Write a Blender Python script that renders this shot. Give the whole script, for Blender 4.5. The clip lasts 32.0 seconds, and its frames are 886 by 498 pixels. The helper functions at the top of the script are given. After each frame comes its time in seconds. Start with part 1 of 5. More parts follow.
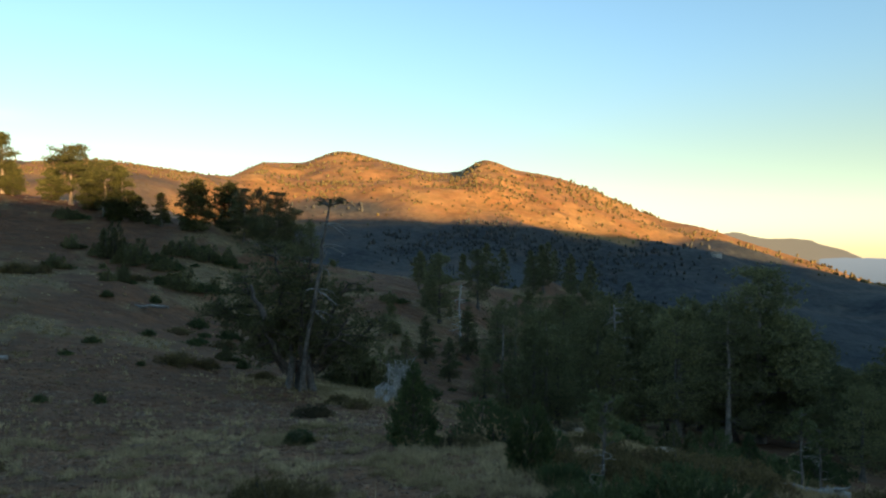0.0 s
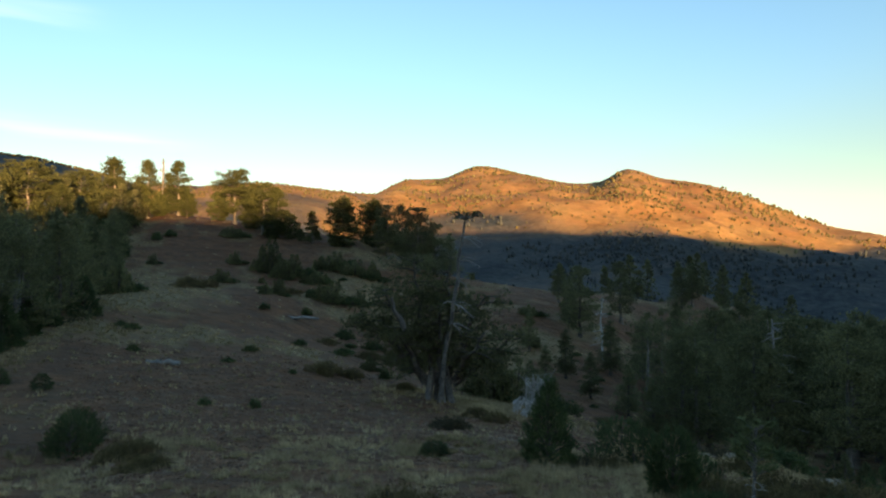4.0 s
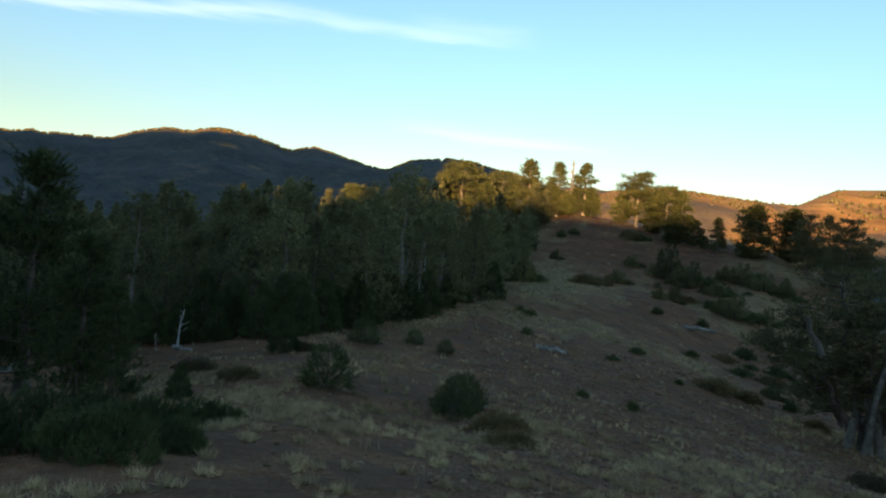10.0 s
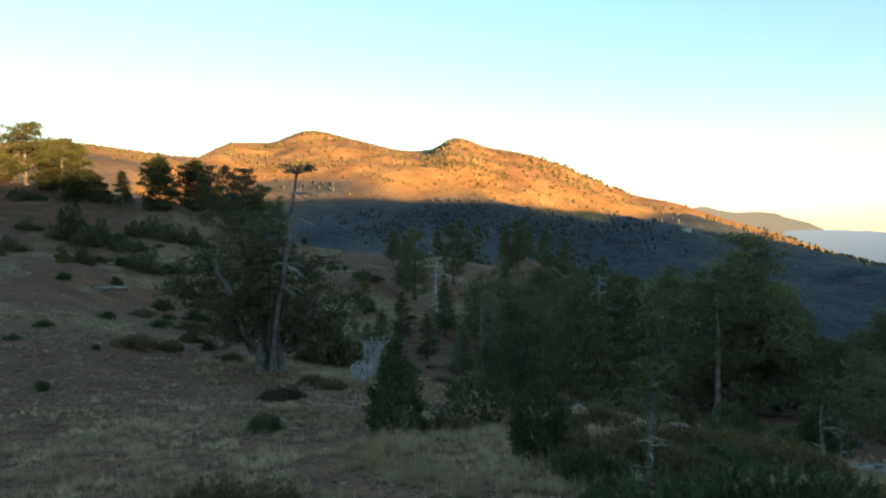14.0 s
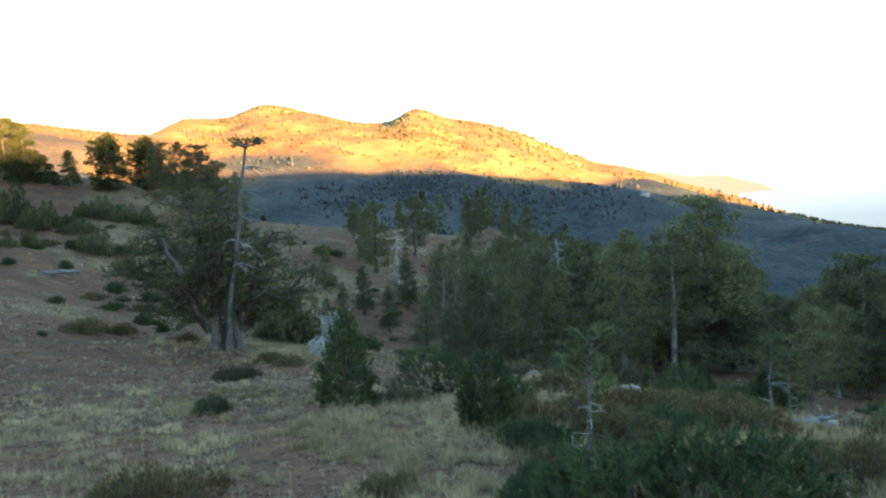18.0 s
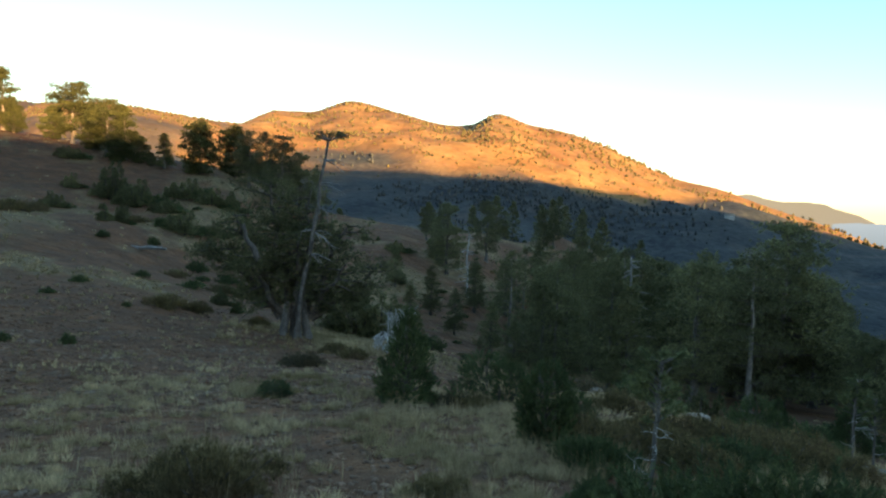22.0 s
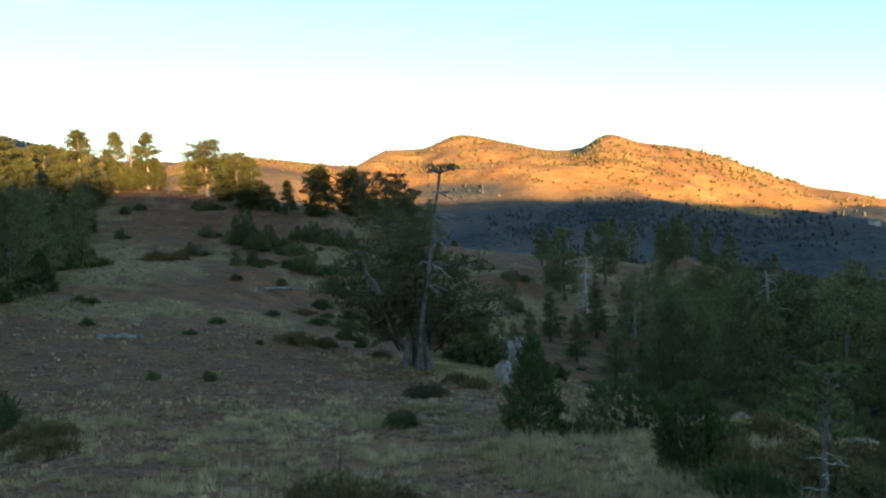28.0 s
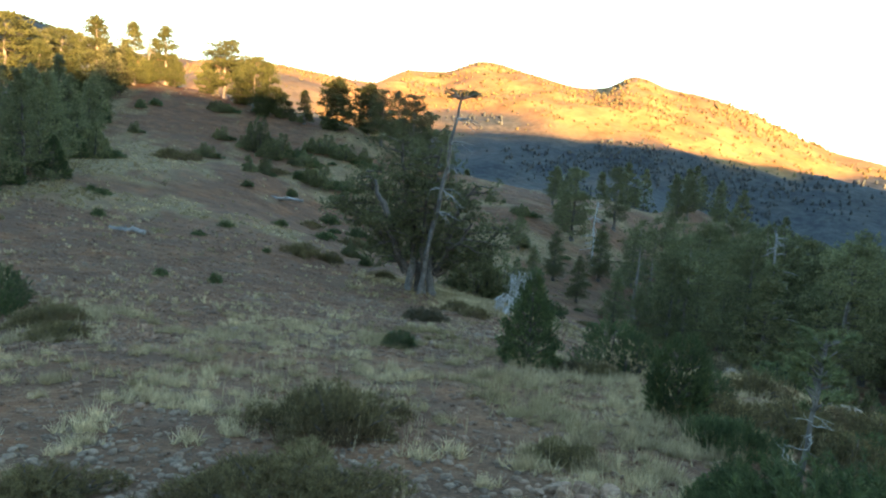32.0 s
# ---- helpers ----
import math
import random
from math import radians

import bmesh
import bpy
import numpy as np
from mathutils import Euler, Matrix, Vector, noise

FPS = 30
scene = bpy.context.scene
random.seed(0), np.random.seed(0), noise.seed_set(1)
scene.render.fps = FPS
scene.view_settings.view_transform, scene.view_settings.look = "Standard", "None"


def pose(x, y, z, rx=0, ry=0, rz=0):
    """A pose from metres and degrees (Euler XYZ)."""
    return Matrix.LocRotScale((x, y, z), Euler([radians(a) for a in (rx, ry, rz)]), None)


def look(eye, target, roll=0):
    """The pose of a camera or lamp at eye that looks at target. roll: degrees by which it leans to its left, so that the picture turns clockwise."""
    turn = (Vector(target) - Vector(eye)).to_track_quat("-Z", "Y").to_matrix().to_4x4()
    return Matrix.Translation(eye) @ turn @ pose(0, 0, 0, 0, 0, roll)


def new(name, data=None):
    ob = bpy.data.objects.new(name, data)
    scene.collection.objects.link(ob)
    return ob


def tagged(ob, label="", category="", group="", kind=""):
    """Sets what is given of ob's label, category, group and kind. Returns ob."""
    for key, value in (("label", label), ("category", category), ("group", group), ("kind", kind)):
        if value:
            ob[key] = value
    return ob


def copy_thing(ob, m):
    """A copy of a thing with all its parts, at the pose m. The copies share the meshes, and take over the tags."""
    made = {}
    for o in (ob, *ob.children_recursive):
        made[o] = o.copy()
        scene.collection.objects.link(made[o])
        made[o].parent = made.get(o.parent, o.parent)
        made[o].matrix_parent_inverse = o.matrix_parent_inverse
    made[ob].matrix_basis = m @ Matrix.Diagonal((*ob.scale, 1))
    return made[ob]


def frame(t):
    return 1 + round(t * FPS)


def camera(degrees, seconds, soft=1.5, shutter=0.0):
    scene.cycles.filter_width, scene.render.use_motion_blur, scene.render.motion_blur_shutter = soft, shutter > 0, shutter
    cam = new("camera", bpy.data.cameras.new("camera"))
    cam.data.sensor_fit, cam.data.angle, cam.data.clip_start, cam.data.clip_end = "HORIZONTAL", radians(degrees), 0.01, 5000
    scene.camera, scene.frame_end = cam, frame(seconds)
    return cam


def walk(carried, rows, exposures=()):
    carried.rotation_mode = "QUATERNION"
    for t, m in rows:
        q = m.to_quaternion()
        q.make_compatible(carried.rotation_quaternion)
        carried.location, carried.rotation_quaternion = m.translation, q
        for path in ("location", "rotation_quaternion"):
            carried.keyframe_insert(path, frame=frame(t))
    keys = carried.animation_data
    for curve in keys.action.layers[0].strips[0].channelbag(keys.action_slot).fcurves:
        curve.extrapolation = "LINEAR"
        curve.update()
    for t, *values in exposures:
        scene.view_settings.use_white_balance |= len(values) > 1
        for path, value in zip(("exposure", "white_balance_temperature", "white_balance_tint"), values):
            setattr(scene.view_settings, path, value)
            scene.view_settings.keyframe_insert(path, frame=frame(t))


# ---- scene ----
cam = camera(67.2, 32.0, soft=2.1)
PATH = [
    (0, pose(0.037, -1.049, 0.355, 90.00, -0.18, -0.54)),
    (0.5, pose(0.073, -1.037, 0.301, 89.99, -1.48, 2.28)),
    (1, pose(0.153, -0.922, 0.290, 90.26, -2.04, 2.83)),
    (1.5, pose(0.155, -0.887, 0.300, 90.60, -2.34, 3.05)),
    (2, pose(0.174, -0.876, 0.326, 91.34, -2.49, 3.53)),
    (2.5, pose(0.164, -0.910, 0.306, 92.93, -1.34, 9.40)),
    (4.5, pose(0.182, -0.898, 0.341, 90.49, 0.53, 11.74)),
    (5, pose(0.237, -0.895, 0.337, 90.25, 0.49, 12.27)),
    (5.5, pose(0.248, -0.821, 0.308, 90.13, 1.32, 9.09)),
    (6, pose(0.319, -0.698, 0.256, 86.89, 1.97, 6.20)),
    (6.5, pose(0.278, -0.662, 0.181, 85.26, 2.49, 6.56)),
    (7, pose(0.177, -0.532, 0.163, 88.24, 2.73, 15.86)),
    (7.5, pose(0.146, -0.479, 0.180, 88.34, 2.36, 25.04)),
    (8, pose(0.088, -0.333, 0.195, 89.34, 1.05, 36.74)),
    (8.5, pose(-0.020, -0.150, 0.110, 92.19, -2.41, 54.03)),
    (9, pose(-0.160, 0.105, -0.006, 95.39, -3.38, 57.19)),
    (9.5, pose(-0.177, 0.210, 0.004, 94.52, -4.04, 55.32)),
    (10, pose(-0.180, 0.330, -0.020, 90.30, -5.03, 44.80)),
    (10.5, pose(-0.102, 0.133, 0.090, 90.24, -5.50, 30.65)),
    (11, pose(-0.118, 0.223, 0.069, 90.67, -3.90, 21.53)),
    (11.5, pose(-0.150, 0.488, 0.038, 91.35, -2.37, 8.80)),
    (12, pose(-0.214, 0.661, -0.043, 90.06, -1.04, 7.49)),
    (12.5, pose(-0.197, 0.631, -0.055, 88.15, -0.28, 7.15)),
    (13, pose(-0.154, 0.642, -0.047, 86.66, 0.38, 6.84)),
    (13.5, pose(-0.150, 0.618, -0.048, 87.82, 0.33, 3.12)),
    (14, pose(-0.126, 0.615, -0.040, 88.17, 0.79, -2.90)),
    (14.5, pose(-0.104, 0.592, -0.083, 84.93, 1.69, -7.22)),
    (15, pose(-0.099, 0.583, -0.055, 81.10, 2.86, -10.42)),
    (15.5, pose(-0.079, 0.595, -0.071, 82.76, 4.81, -10.93)),
    (17.5, pose(0.129, 0.845, -0.086, 82.92, 0.74, -6.42)),
    (18, pose(0.168, 0.875, -0.099, 85.63, 2.51, -6.11)),
    (18.5, pose(0.171, 0.935, -0.109, 86.25, -1.34, -9.41)),
    (19, pose(0.191, 0.956, -0.119, 87.08, -1.48, -8.01)),
    (19.5, pose(0.196, 0.949, -0.116, 87.22, -1.11, -7.98)),
    (20, pose(0.184, 0.926, -0.106, 87.24, -1.06, -7.85)),
    (20.5, pose(0.178, 0.933, -0.111, 87.25, -1.40, -7.46)),
    (21, pose(0.180, 0.965, -0.122, 86.97, -1.46, -6.19)),
    (21.5, pose(0.172, 0.959, -0.120, 86.14, -1.74, -1.94)),
    (22, pose(0.175, 0.972, -0.124, 86.06, -1.76, 0.32)),
    (22.5, pose(0.176, 0.991, -0.129, 86.31, -1.67, 1.89)),
    (23, pose(0.175, 0.995, -0.132, 86.68, -1.47, 3.40)),
    (23.5, pose(0.171, 0.969, -0.121, 86.88, -1.45, 2.64)),
    (24, pose(0.170, 0.975, -0.121, 87.23, -1.22, -0.24)),
    (24.5, pose(0.169, 0.975, -0.122, 87.41, -0.82, 0.00)),
    (25, pose(0.162, 0.971, -0.119, 87.29, -0.39, 3.95)),
    (25.5, pose(0.164, 0.981, -0.124, 87.25, -0.21, 6.47)),
    (27.5, pose(0.108, 1.095, -0.190, 88.32, 2.35, 9.60)),
    (28, pose(0.113, 1.123, -0.205, 88.61, 2.04, 9.96)),
    (28.5, pose(0.100, 1.114, -0.200, 86.37, 1.02, 2.59)),
    (29, pose(0.087, 1.091, -0.191, 85.45, 0.66, 2.86)),
    (29.5, pose(0.089, 1.095, -0.194, 85.32, 0.32, 4.61)),
    (30, pose(0.087, 1.091, -0.191, 86.66, 0.14, 5.95)),
    (30.5, pose(0.086, 1.083, -0.193, 87.58, 0.12, 7.97)),
    (31, pose(0.079, 1.087, -0.195, 87.47, -0.14, 8.86)),
    (31.5, pose(0.071, 1.098, -0.202, 84.50, -1.64, 9.78)),
    (32, pose(0.060, 1.097, -0.202, 82.36, -3.95, 11.14)),
]
walk(cam, PATH, exposures=[(0, 1.65, 8600, 7), (2, 1.60, 8600, 7), (5, 1.66, 8600, 7), (5.5, 1.70, 8600, 7), (6, 1.95, 8600, 7), (6.5, 2.40, 8600, 7), (7, 2.75, 8600, 7), (7.5, 2.68, 8600, 7), (8, 2.60, 8600, 7), (8.5, 1.95, 8600, 7), (9, 1.55, 8600, 7), (10, 1.60, 8600, 7), (11, 2.05, 8600, 7), (12, 1.68, 8600, 7), (13, 2.15, 8600, 7), (14, 2.10, 8600, 7), (14.5, 2.10, 8600, 7), (15, 2.85, 8600, 7), (15.5, 3.05, 8600, 7), (17.5, 3.30, 8600, 7), (18, 3.22, 8600, 7), (19, 2.35, 8600, 7), (20, 2.00, 8600, 7), (21, 2.00, 8600, 7), (22, 2.25, 8600, 7), (23, 2.45, 8600, 7), (25, 2.20, 8600, 7), (28, 2.25, 8600, 7), (29, 2.60, 8600, 7), (30, 2.92, 8600, 7), (31, 2.45, 8600, 7), (32, 3.2, 8600, 7)])

# ---- light ----
SUN_AZ, SUN_EL = 150.0, 5.0      # degrees, clockwise from the y axis


def compass(az):
    a = radians(az)
    return Vector((math.sin(a), math.cos(a), 0))


world = bpy.data.worlds.new("sky")
scene.world = world
world.use_nodes = True
wn, wl = world.node_tree.nodes, world.node_tree.links
sky = wn.new("ShaderNodeTexSky")
sky.sky_type, sky.sun_disc = "NISHITA", False
sky.sun_elevation, sky.sun_rotation = radians(SUN_EL), radians(SUN_AZ)
sky.altitude, sky.air_density, sky.dust_density, sky.ozone_density = 1800, 1.0, 0.8, 2.0
background = wn["Background"]
background.inputs[1].default_value = 0.15


def cirrus():
    """Thin streaks of high cloud over the far range, whiter than the sky behind them."""
    co = wn.new("ShaderNodeTexCoord")
    sep = wn.new("ShaderNodeSeparateXYZ")
    wl.new(co.outputs["Generated"], sep.inputs[0])

    def calc(op, a, b=None, c=None):
        n = wn.new("ShaderNodeMath")
        n.operation = op
        for sock, v in zip(n.inputs, (a, b, c)):
            if v is None:
                continue
            if isinstance(v, (int, float)):
                sock.default_value = v
            else:
                wl.new(v, sock)
        return n.outputs[0]

    az = calc("ARCTAN2", sep.outputs[0], sep.outputs[1])
    el = calc("ARCSINE", sep.outputs[2])
    puff = wn.new("ShaderNodeTexNoise")
    puff.inputs["Scale"].default_value, puff.inputs["Detail"].default_value = 5.0, 6.0
    stretch = wn.new("ShaderNodeMapping")
    stretch.inputs["Scale"].default_value = (1.0, 1.0, 11.0)
    wl.new(co.outputs["Generated"], stretch.inputs[0])
    wl.new(stretch.outputs[0], puff.inputs[0])
    total = None
    # heading, half length, elevation, half height, tilt, strength
    for a0, half, e0, thick, tilt, power in ((-73, 10, 16.2, 0.42, 0.15, 0.13), (-64, 5, 17.8, 0.4, 0.02, 0.08), (-52, 10, 18.0, 0.42, -0.03, 0.09), (-41, 8, 10.0, 0.5, -0.03, 0.07), (-44, 5, 18.6, 0.7, 0.0, 0.05)):
        da = calc("SUBTRACT", az, radians(a0))
        wave = calc("MULTIPLY", calc("SUBTRACT", puff.outputs[0], 0.5), 0.036)
        de = calc("ADD", calc("SUBTRACT", calc("SUBTRACT", el, radians(e0)), calc("MULTIPLY", da, tilt)), wave)
        across = calc("POWER", calc("DIVIDE", de, radians(thick)), 2.0)
        along = calc("POWER", calc("DIVIDE", da, radians(half)), 4.0)
        veil = calc("MULTIPLY", calc("EXPONENT", calc("MULTIPLY", calc("ADD", across, along), -1.0)), power)
        total = veil if total is None else calc("ADD", total, veil)
    total = calc("MULTIPLY", total, calc("MULTIPLY_ADD", puff.outputs[0], 1.6, 0.1))
    haze = wn.new("ShaderNodeMix")
    haze.data_type, haze.blend_type = "RGBA", "MULTIPLY"
    wl.new(calc("EXPONENT", calc("MULTIPLY", calc("POWER", calc("ABSOLUTE", calc("DIVIDE", calc("SUBTRACT", el, 0.11), 0.125)), 2.0), -1.0)), haze.inputs["Factor"])
    clear = wn.new("ShaderNodeMix")
    clear.data_type, clear.blend_type = "RGBA", "MULTIPLY"
    clear.inputs["Factor"].default_value = 1.0
    wl.new(sky.outputs[0], clear.inputs["A"])
    clear.inputs["B"].default_value = (0.86, 1.02, 1.12, 1)
    wl.new(clear.outputs["Result"], haze.inputs["A"])
    haze.inputs["B"].default_value = (1.06, 0.79, 0.6, 1)
    rim_haze = wn.new("ShaderNodeMix")
    rim_haze.data_type, rim_haze.blend_type = "RGBA", "MULTIPLY"
    wl.new(calc("EXPONENT", calc("MULTIPLY", calc("POWER", calc("ABSOLUTE", calc("DIVIDE", el, 0.06)), 2.0), -1.0)), rim_haze.inputs["Factor"])
    wl.new(haze.outputs["Result"], rim_haze.inputs["A"])
    rim_haze.inputs["B"].default_value = (1.0, 0.98, 1.4, 1)
    mix = wn.new("ShaderNodeMix")
    mix.data_type = "RGBA"
    wl.new(calc("MINIMUM", total, 0.9), mix.inputs["Factor"])
    wl.new(rim_haze.outputs["Result"], mix.inputs["A"])
    mix.inputs["B"].default_value = (6.0, 5.8, 5.2, 1)
    wl.new(mix.outputs["Result"], background.inputs[0])


cirrus()
sun = new("sun", bpy.data.lights.new("sun", "SUN"))
sun.data.energy, sun.data.angle, sun.data.color = 4.5, radians(0.6), (1, 0.66, 0.36)
sun.matrix_world = look(compass(SUN_AZ) * 100 + Vector((0, 0, 100 * math.tan(radians(SUN_EL)))), (0, 0, 0))


# ---------------------------------------------------------------- materials
def stuff_material(name, dark, light, third=None, scale=3.0, fine=40.0, rough=0.9, bump=0.3, bump_scale=60.0, per_island=0.0, per_object=0.0, through_light=0.0, space="Object"):
    """A surface whose colour wanders between two or three tones at two scales, with a fine relief."""
    m = bpy.data.materials.new(name)
    m.use_nodes = True
    n, l = m.node_tree.nodes, m.node_tree.links
    p = n["Principled BSDF"]
    p.inputs["Roughness"].default_value = rough
    p.inputs["Specular IOR Level"].default_value = 0.25
    if space == "World":
        where = n.new("ShaderNodeNewGeometry").outputs["Position"]
    else:
        where = n.new("ShaderNodeTexCoord").outputs["Object"]

    def cloud(size, detail):
        t = n.new("ShaderNodeTexNoise")
        t.inputs["Scale"].default_value, t.inputs["Detail"].default_value = size, detail
        l.new(where, t.inputs["Vector"])
        return t.outputs["Fac"]

    def blend(fac, a, b):
        mx = n.new("ShaderNodeMix")
        mx.data_type = "RGBA"
        for key, v in (("Factor", fac), ("A", a), ("B", b)):
            if isinstance(v, (int, float)):
                mx.inputs[key].default_value = v
            elif isinstance(v, tuple):
                mx.inputs[key].default_value = (*v, 1)
            else:
                l.new(v, mx.inputs[key])
        return mx.outputs["Result"]

    def ramp(v, lo, hi):
        r = n.new("ShaderNodeMapRange")
        r.inputs["From Min"].default_value, r.inputs["From Max"].default_value = lo, hi
        l.new(v, r.inputs["Value"])
        return r.outputs[0]

    c = blend(ramp(cloud(scale, 5), 0.32, 0.68), dark, light)
    if third:
        c = blend(ramp(cloud(scale * 0.37, 4), 0.5, 0.64), c, third)
    spot = blend(ramp(cloud(fine, 3), 0.3, 0.7), (0.62, 0.62, 0.62), (1.3, 1.3, 1.3))
    mul = n.new("ShaderNodeMix")
    mul.data_type, mul.blend_type = "RGBA", "MULTIPLY"
    mul.inputs["Factor"].default_value = 1
    l.new(c, mul.inputs["A"])
    l.new(spot, mul.inputs["B"])
    c = mul.outputs["Result"]
    for source, amount in ((("ShaderNodeNewGeometry", "Random Per Island"), per_island), (("ShaderNodeObjectInfo", "Random"), per_object)):
        if amount:
            hsv = n.new("ShaderNodeHueSaturation")
            r = n.new("ShaderNodeMapRange")
            r.inputs["To Min"].default_value, r.inputs["To Max"].default_value = 1 - amount, 1 + amount
            l.new(n.new(source[0]).outputs[source[1]], r.inputs["Value"])
            l.new(r.outputs[0], hsv.inputs["Value"])
            l.new(c, hsv.inputs["Color"])
            c = hsv.outputs["Color"]
    l.new(c, p.inputs["Base Color"])
    if through_light:
        thin, both = n.new("ShaderNodeBsdfTranslucent"), n.new("ShaderNodeMixShader")
        l.new(c, thin.inputs["Color"])
        both.inputs[0].default_value = through_light
        l.new(p.outputs[0], both.inputs[1])
        l.new(thin.outputs[0], both.inputs[2])
        l.new(both.outputs[0], n["Material Output"].inputs["Surface"])
    if bump:
        b = n.new("ShaderNodeBump")
        b.inputs["Strength"].default_value = bump
        b.inputs["Distance"].default_value = 0.02
        l.new(cloud(bump_scale, 4), b.inputs["Height"])
        l.new(b.outputs[0], p.inputs["Normal"])
    return m


def ground_material():
    m = bpy.data.materials.new("mountain_ground")
    m.use_nodes = True
    n, l = m.node_tree.nodes, m.node_tree.links
    p = n["Principled BSDF"]
    p.inputs["Roughness"].default_value = 0.95
    p.inputs["Specular IOR Level"].default_value = 0.15
    where = n.new("ShaderNodeNewGeometry").outputs["Position"]

    def cloud(size, detail=5, rough=0.55):
        t = n.new("ShaderNodeTexNoise")
        t.inputs["Scale"].default_value, t.inputs["Detail"].default_value, t.inputs["Roughness"].default_value = size, detail, rough
        l.new(where, t.inputs["Vector"])
        return t.outputs["Fac"]

    def ramp(v, lo, hi, a=0.0, b=1.0):
        r = n.new("ShaderNodeMapRange")
        r.inputs["From Min"].default_value, r.inputs["From Max"].default_value = lo, hi
        r.inputs["To Min"].default_value, r.inputs["To Max"].default_value = a, b
        l.new(v, r.inputs["Value"])
        return r.outputs[0]

    def blend(fac, a, b, how="MIX"):
        mx = n.new("ShaderNodeMix")
        mx.data_type, mx.blend_type = "RGBA", how
        for key, v in (("Factor", fac), ("A", a), ("B", b)):
            if isinstance(v, (int, float)):
                mx.inputs[key].default_value = v
            elif isinstance(v, tuple):
                mx.inputs[key].default_value = (*v, 1)
            else:
                l.new(v, mx.inputs[key])
        return mx.outputs["Result"]

    def kept(name):
        a = n.new("ShaderNodeAttribute")
        a.attribute_name = name
        return a.outputs["Fac"]

    soil = blend(ramp(cloud(0.35), 0.35, 0.65), SOIL_DARK, SOIL_RED)
    soil = blend(ramp(cloud(9.0, 4), 0.45, 0.7), soil, SOIL_STONE)
    soil = blend(ramp(cloud(0.8, 5, 0.65), 0.41, 0.59, 0.0, 0.82), soil, GRAVEL_DARK)
    straw = blend(ramp(cloud(1.1), 0.35, 0.65), STRAW_DARK, STRAW)
    near = blend(kept("grass"), soil, straw)
    grit = blend(ramp(cloud(28.0, 3, 0.7), 0.3, 0.72), (0.5, 0.5, 0.5), (1.5, 1.45, 1.4))
    near = blend(1.0, near, grit, "MULTIPLY")
    heath = blend(ramp(cloud(0.012, 6), 0.4, 0.62), FAR_GRASS, FAR_EARTH)
    heath = blend(ramp(cloud(0.09, 6, 0.65), 0.4, 0.75), heath, FAR_SCRUB)
    wood = blend(ramp(cloud(0.035, 8, 0.72), 0.36, 0.66), WOOD_HAZE_DARK, WOOD_HAZE_LIGHT)
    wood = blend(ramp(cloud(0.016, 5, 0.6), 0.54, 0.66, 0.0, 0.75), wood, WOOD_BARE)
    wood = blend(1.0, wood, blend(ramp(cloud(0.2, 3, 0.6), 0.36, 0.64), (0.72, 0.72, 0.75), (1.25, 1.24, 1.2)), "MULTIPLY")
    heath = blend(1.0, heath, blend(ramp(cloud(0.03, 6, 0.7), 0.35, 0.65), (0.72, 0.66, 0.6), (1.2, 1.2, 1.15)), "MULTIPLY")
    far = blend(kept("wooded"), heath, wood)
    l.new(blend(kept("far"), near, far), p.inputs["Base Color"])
    b = n.new("ShaderNodeBump")
    b.inputs["Strength"].default_value, b.inputs["Distance"].default_value = 0.5, 0.03
    l.new(cloud(22.0, 5, 0.65), b.inputs["Height"])
    c = n.new("ShaderNodeBump")
    c.inputs["Strength"].default_value, c.inputs["Distance"].default_value = 0.6, 3.0
    l.new(cloud(0.12, 5, 0.65), c.inputs["Height"])
    l.new(b.outputs[0], c.inputs["Normal"])
    l.new(c.outputs[0], p.inputs["Normal"])
    return m


GRAVEL_DARK = (0.108, 0.059, 0.038)
SOIL_DARK, SOIL_RED, SOIL_STONE = (0.12, 0.053, 0.028), (0.205, 0.09, 0.046), (0.25, 0.132, 0.078)
STRAW_DARK, STRAW = (0.2, 0.142, 0.074), (0.31, 0.232, 0.125)
FAR_GRASS, FAR_EARTH, FAR_SCRUB = (0.35, 0.195, 0.085), (0.3, 0.142, 0.068), (0.19, 0.12, 0.05)
# the blue of distance haze is mixed into the dark and light wood tones
WOOD_HAZE_DARK, WOOD_HAZE_LIGHT, WOOD_BARE = (0.032, 0.041, 0.047), (0.066, 0.071, 0.068), (0.11, 0.088, 0.072)
NEEDLES = stuff_material("pine_needles", (0.12, 0.124, 0.061), (0.235, 0.229, 0.111), scale=0.9, fine=9, rough=0.7, bump=0, per_island=0.4, per_object=0.34, through_light=0.4)
NEEDLES_FRESH = stuff_material("young_pine_needles", (0.046, 0.066, 0.027), (0.11, 0.142, 0.055), scale=3.0, fine=20, rough=0.65, bump=0, per_island=0.45, per_object=0.15, through_light=0.25)
OLD_NEEDLES = stuff_material("old_pine_needles", (0.062, 0.073, 0.027), (0.135, 0.14, 0.051), scale=0.8, fine=8, rough=0.75, bump=0, per_island=0.4, per_object=0.2, through_light=0.25)
SAPLING_NEEDLES = stuff_material("sapling_needles", (0.1, 0.12, 0.055), (0.2, 0.22, 0.1), scale=4.0, fine=20, rough=0.65, bump=0, per_island=0.4, through_light=0.42)
HEATH = stuff_material("heath_leaves", (0.12, 0.094, 0.044), (0.22, 0.168, 0.08), (0.19, 0.125, 0.07), scale=2.5, fine=16, bump=0, per_island=0.45, per_object=0.2, through_light=0.42)
HEATH_BROWN = stuff_material("brown_heath", (0.075, 0.062, 0.036), (0.13, 0.1, 0.056), scale=3, fine=20, bump=0, per_island=0.4, per_object=0.15)
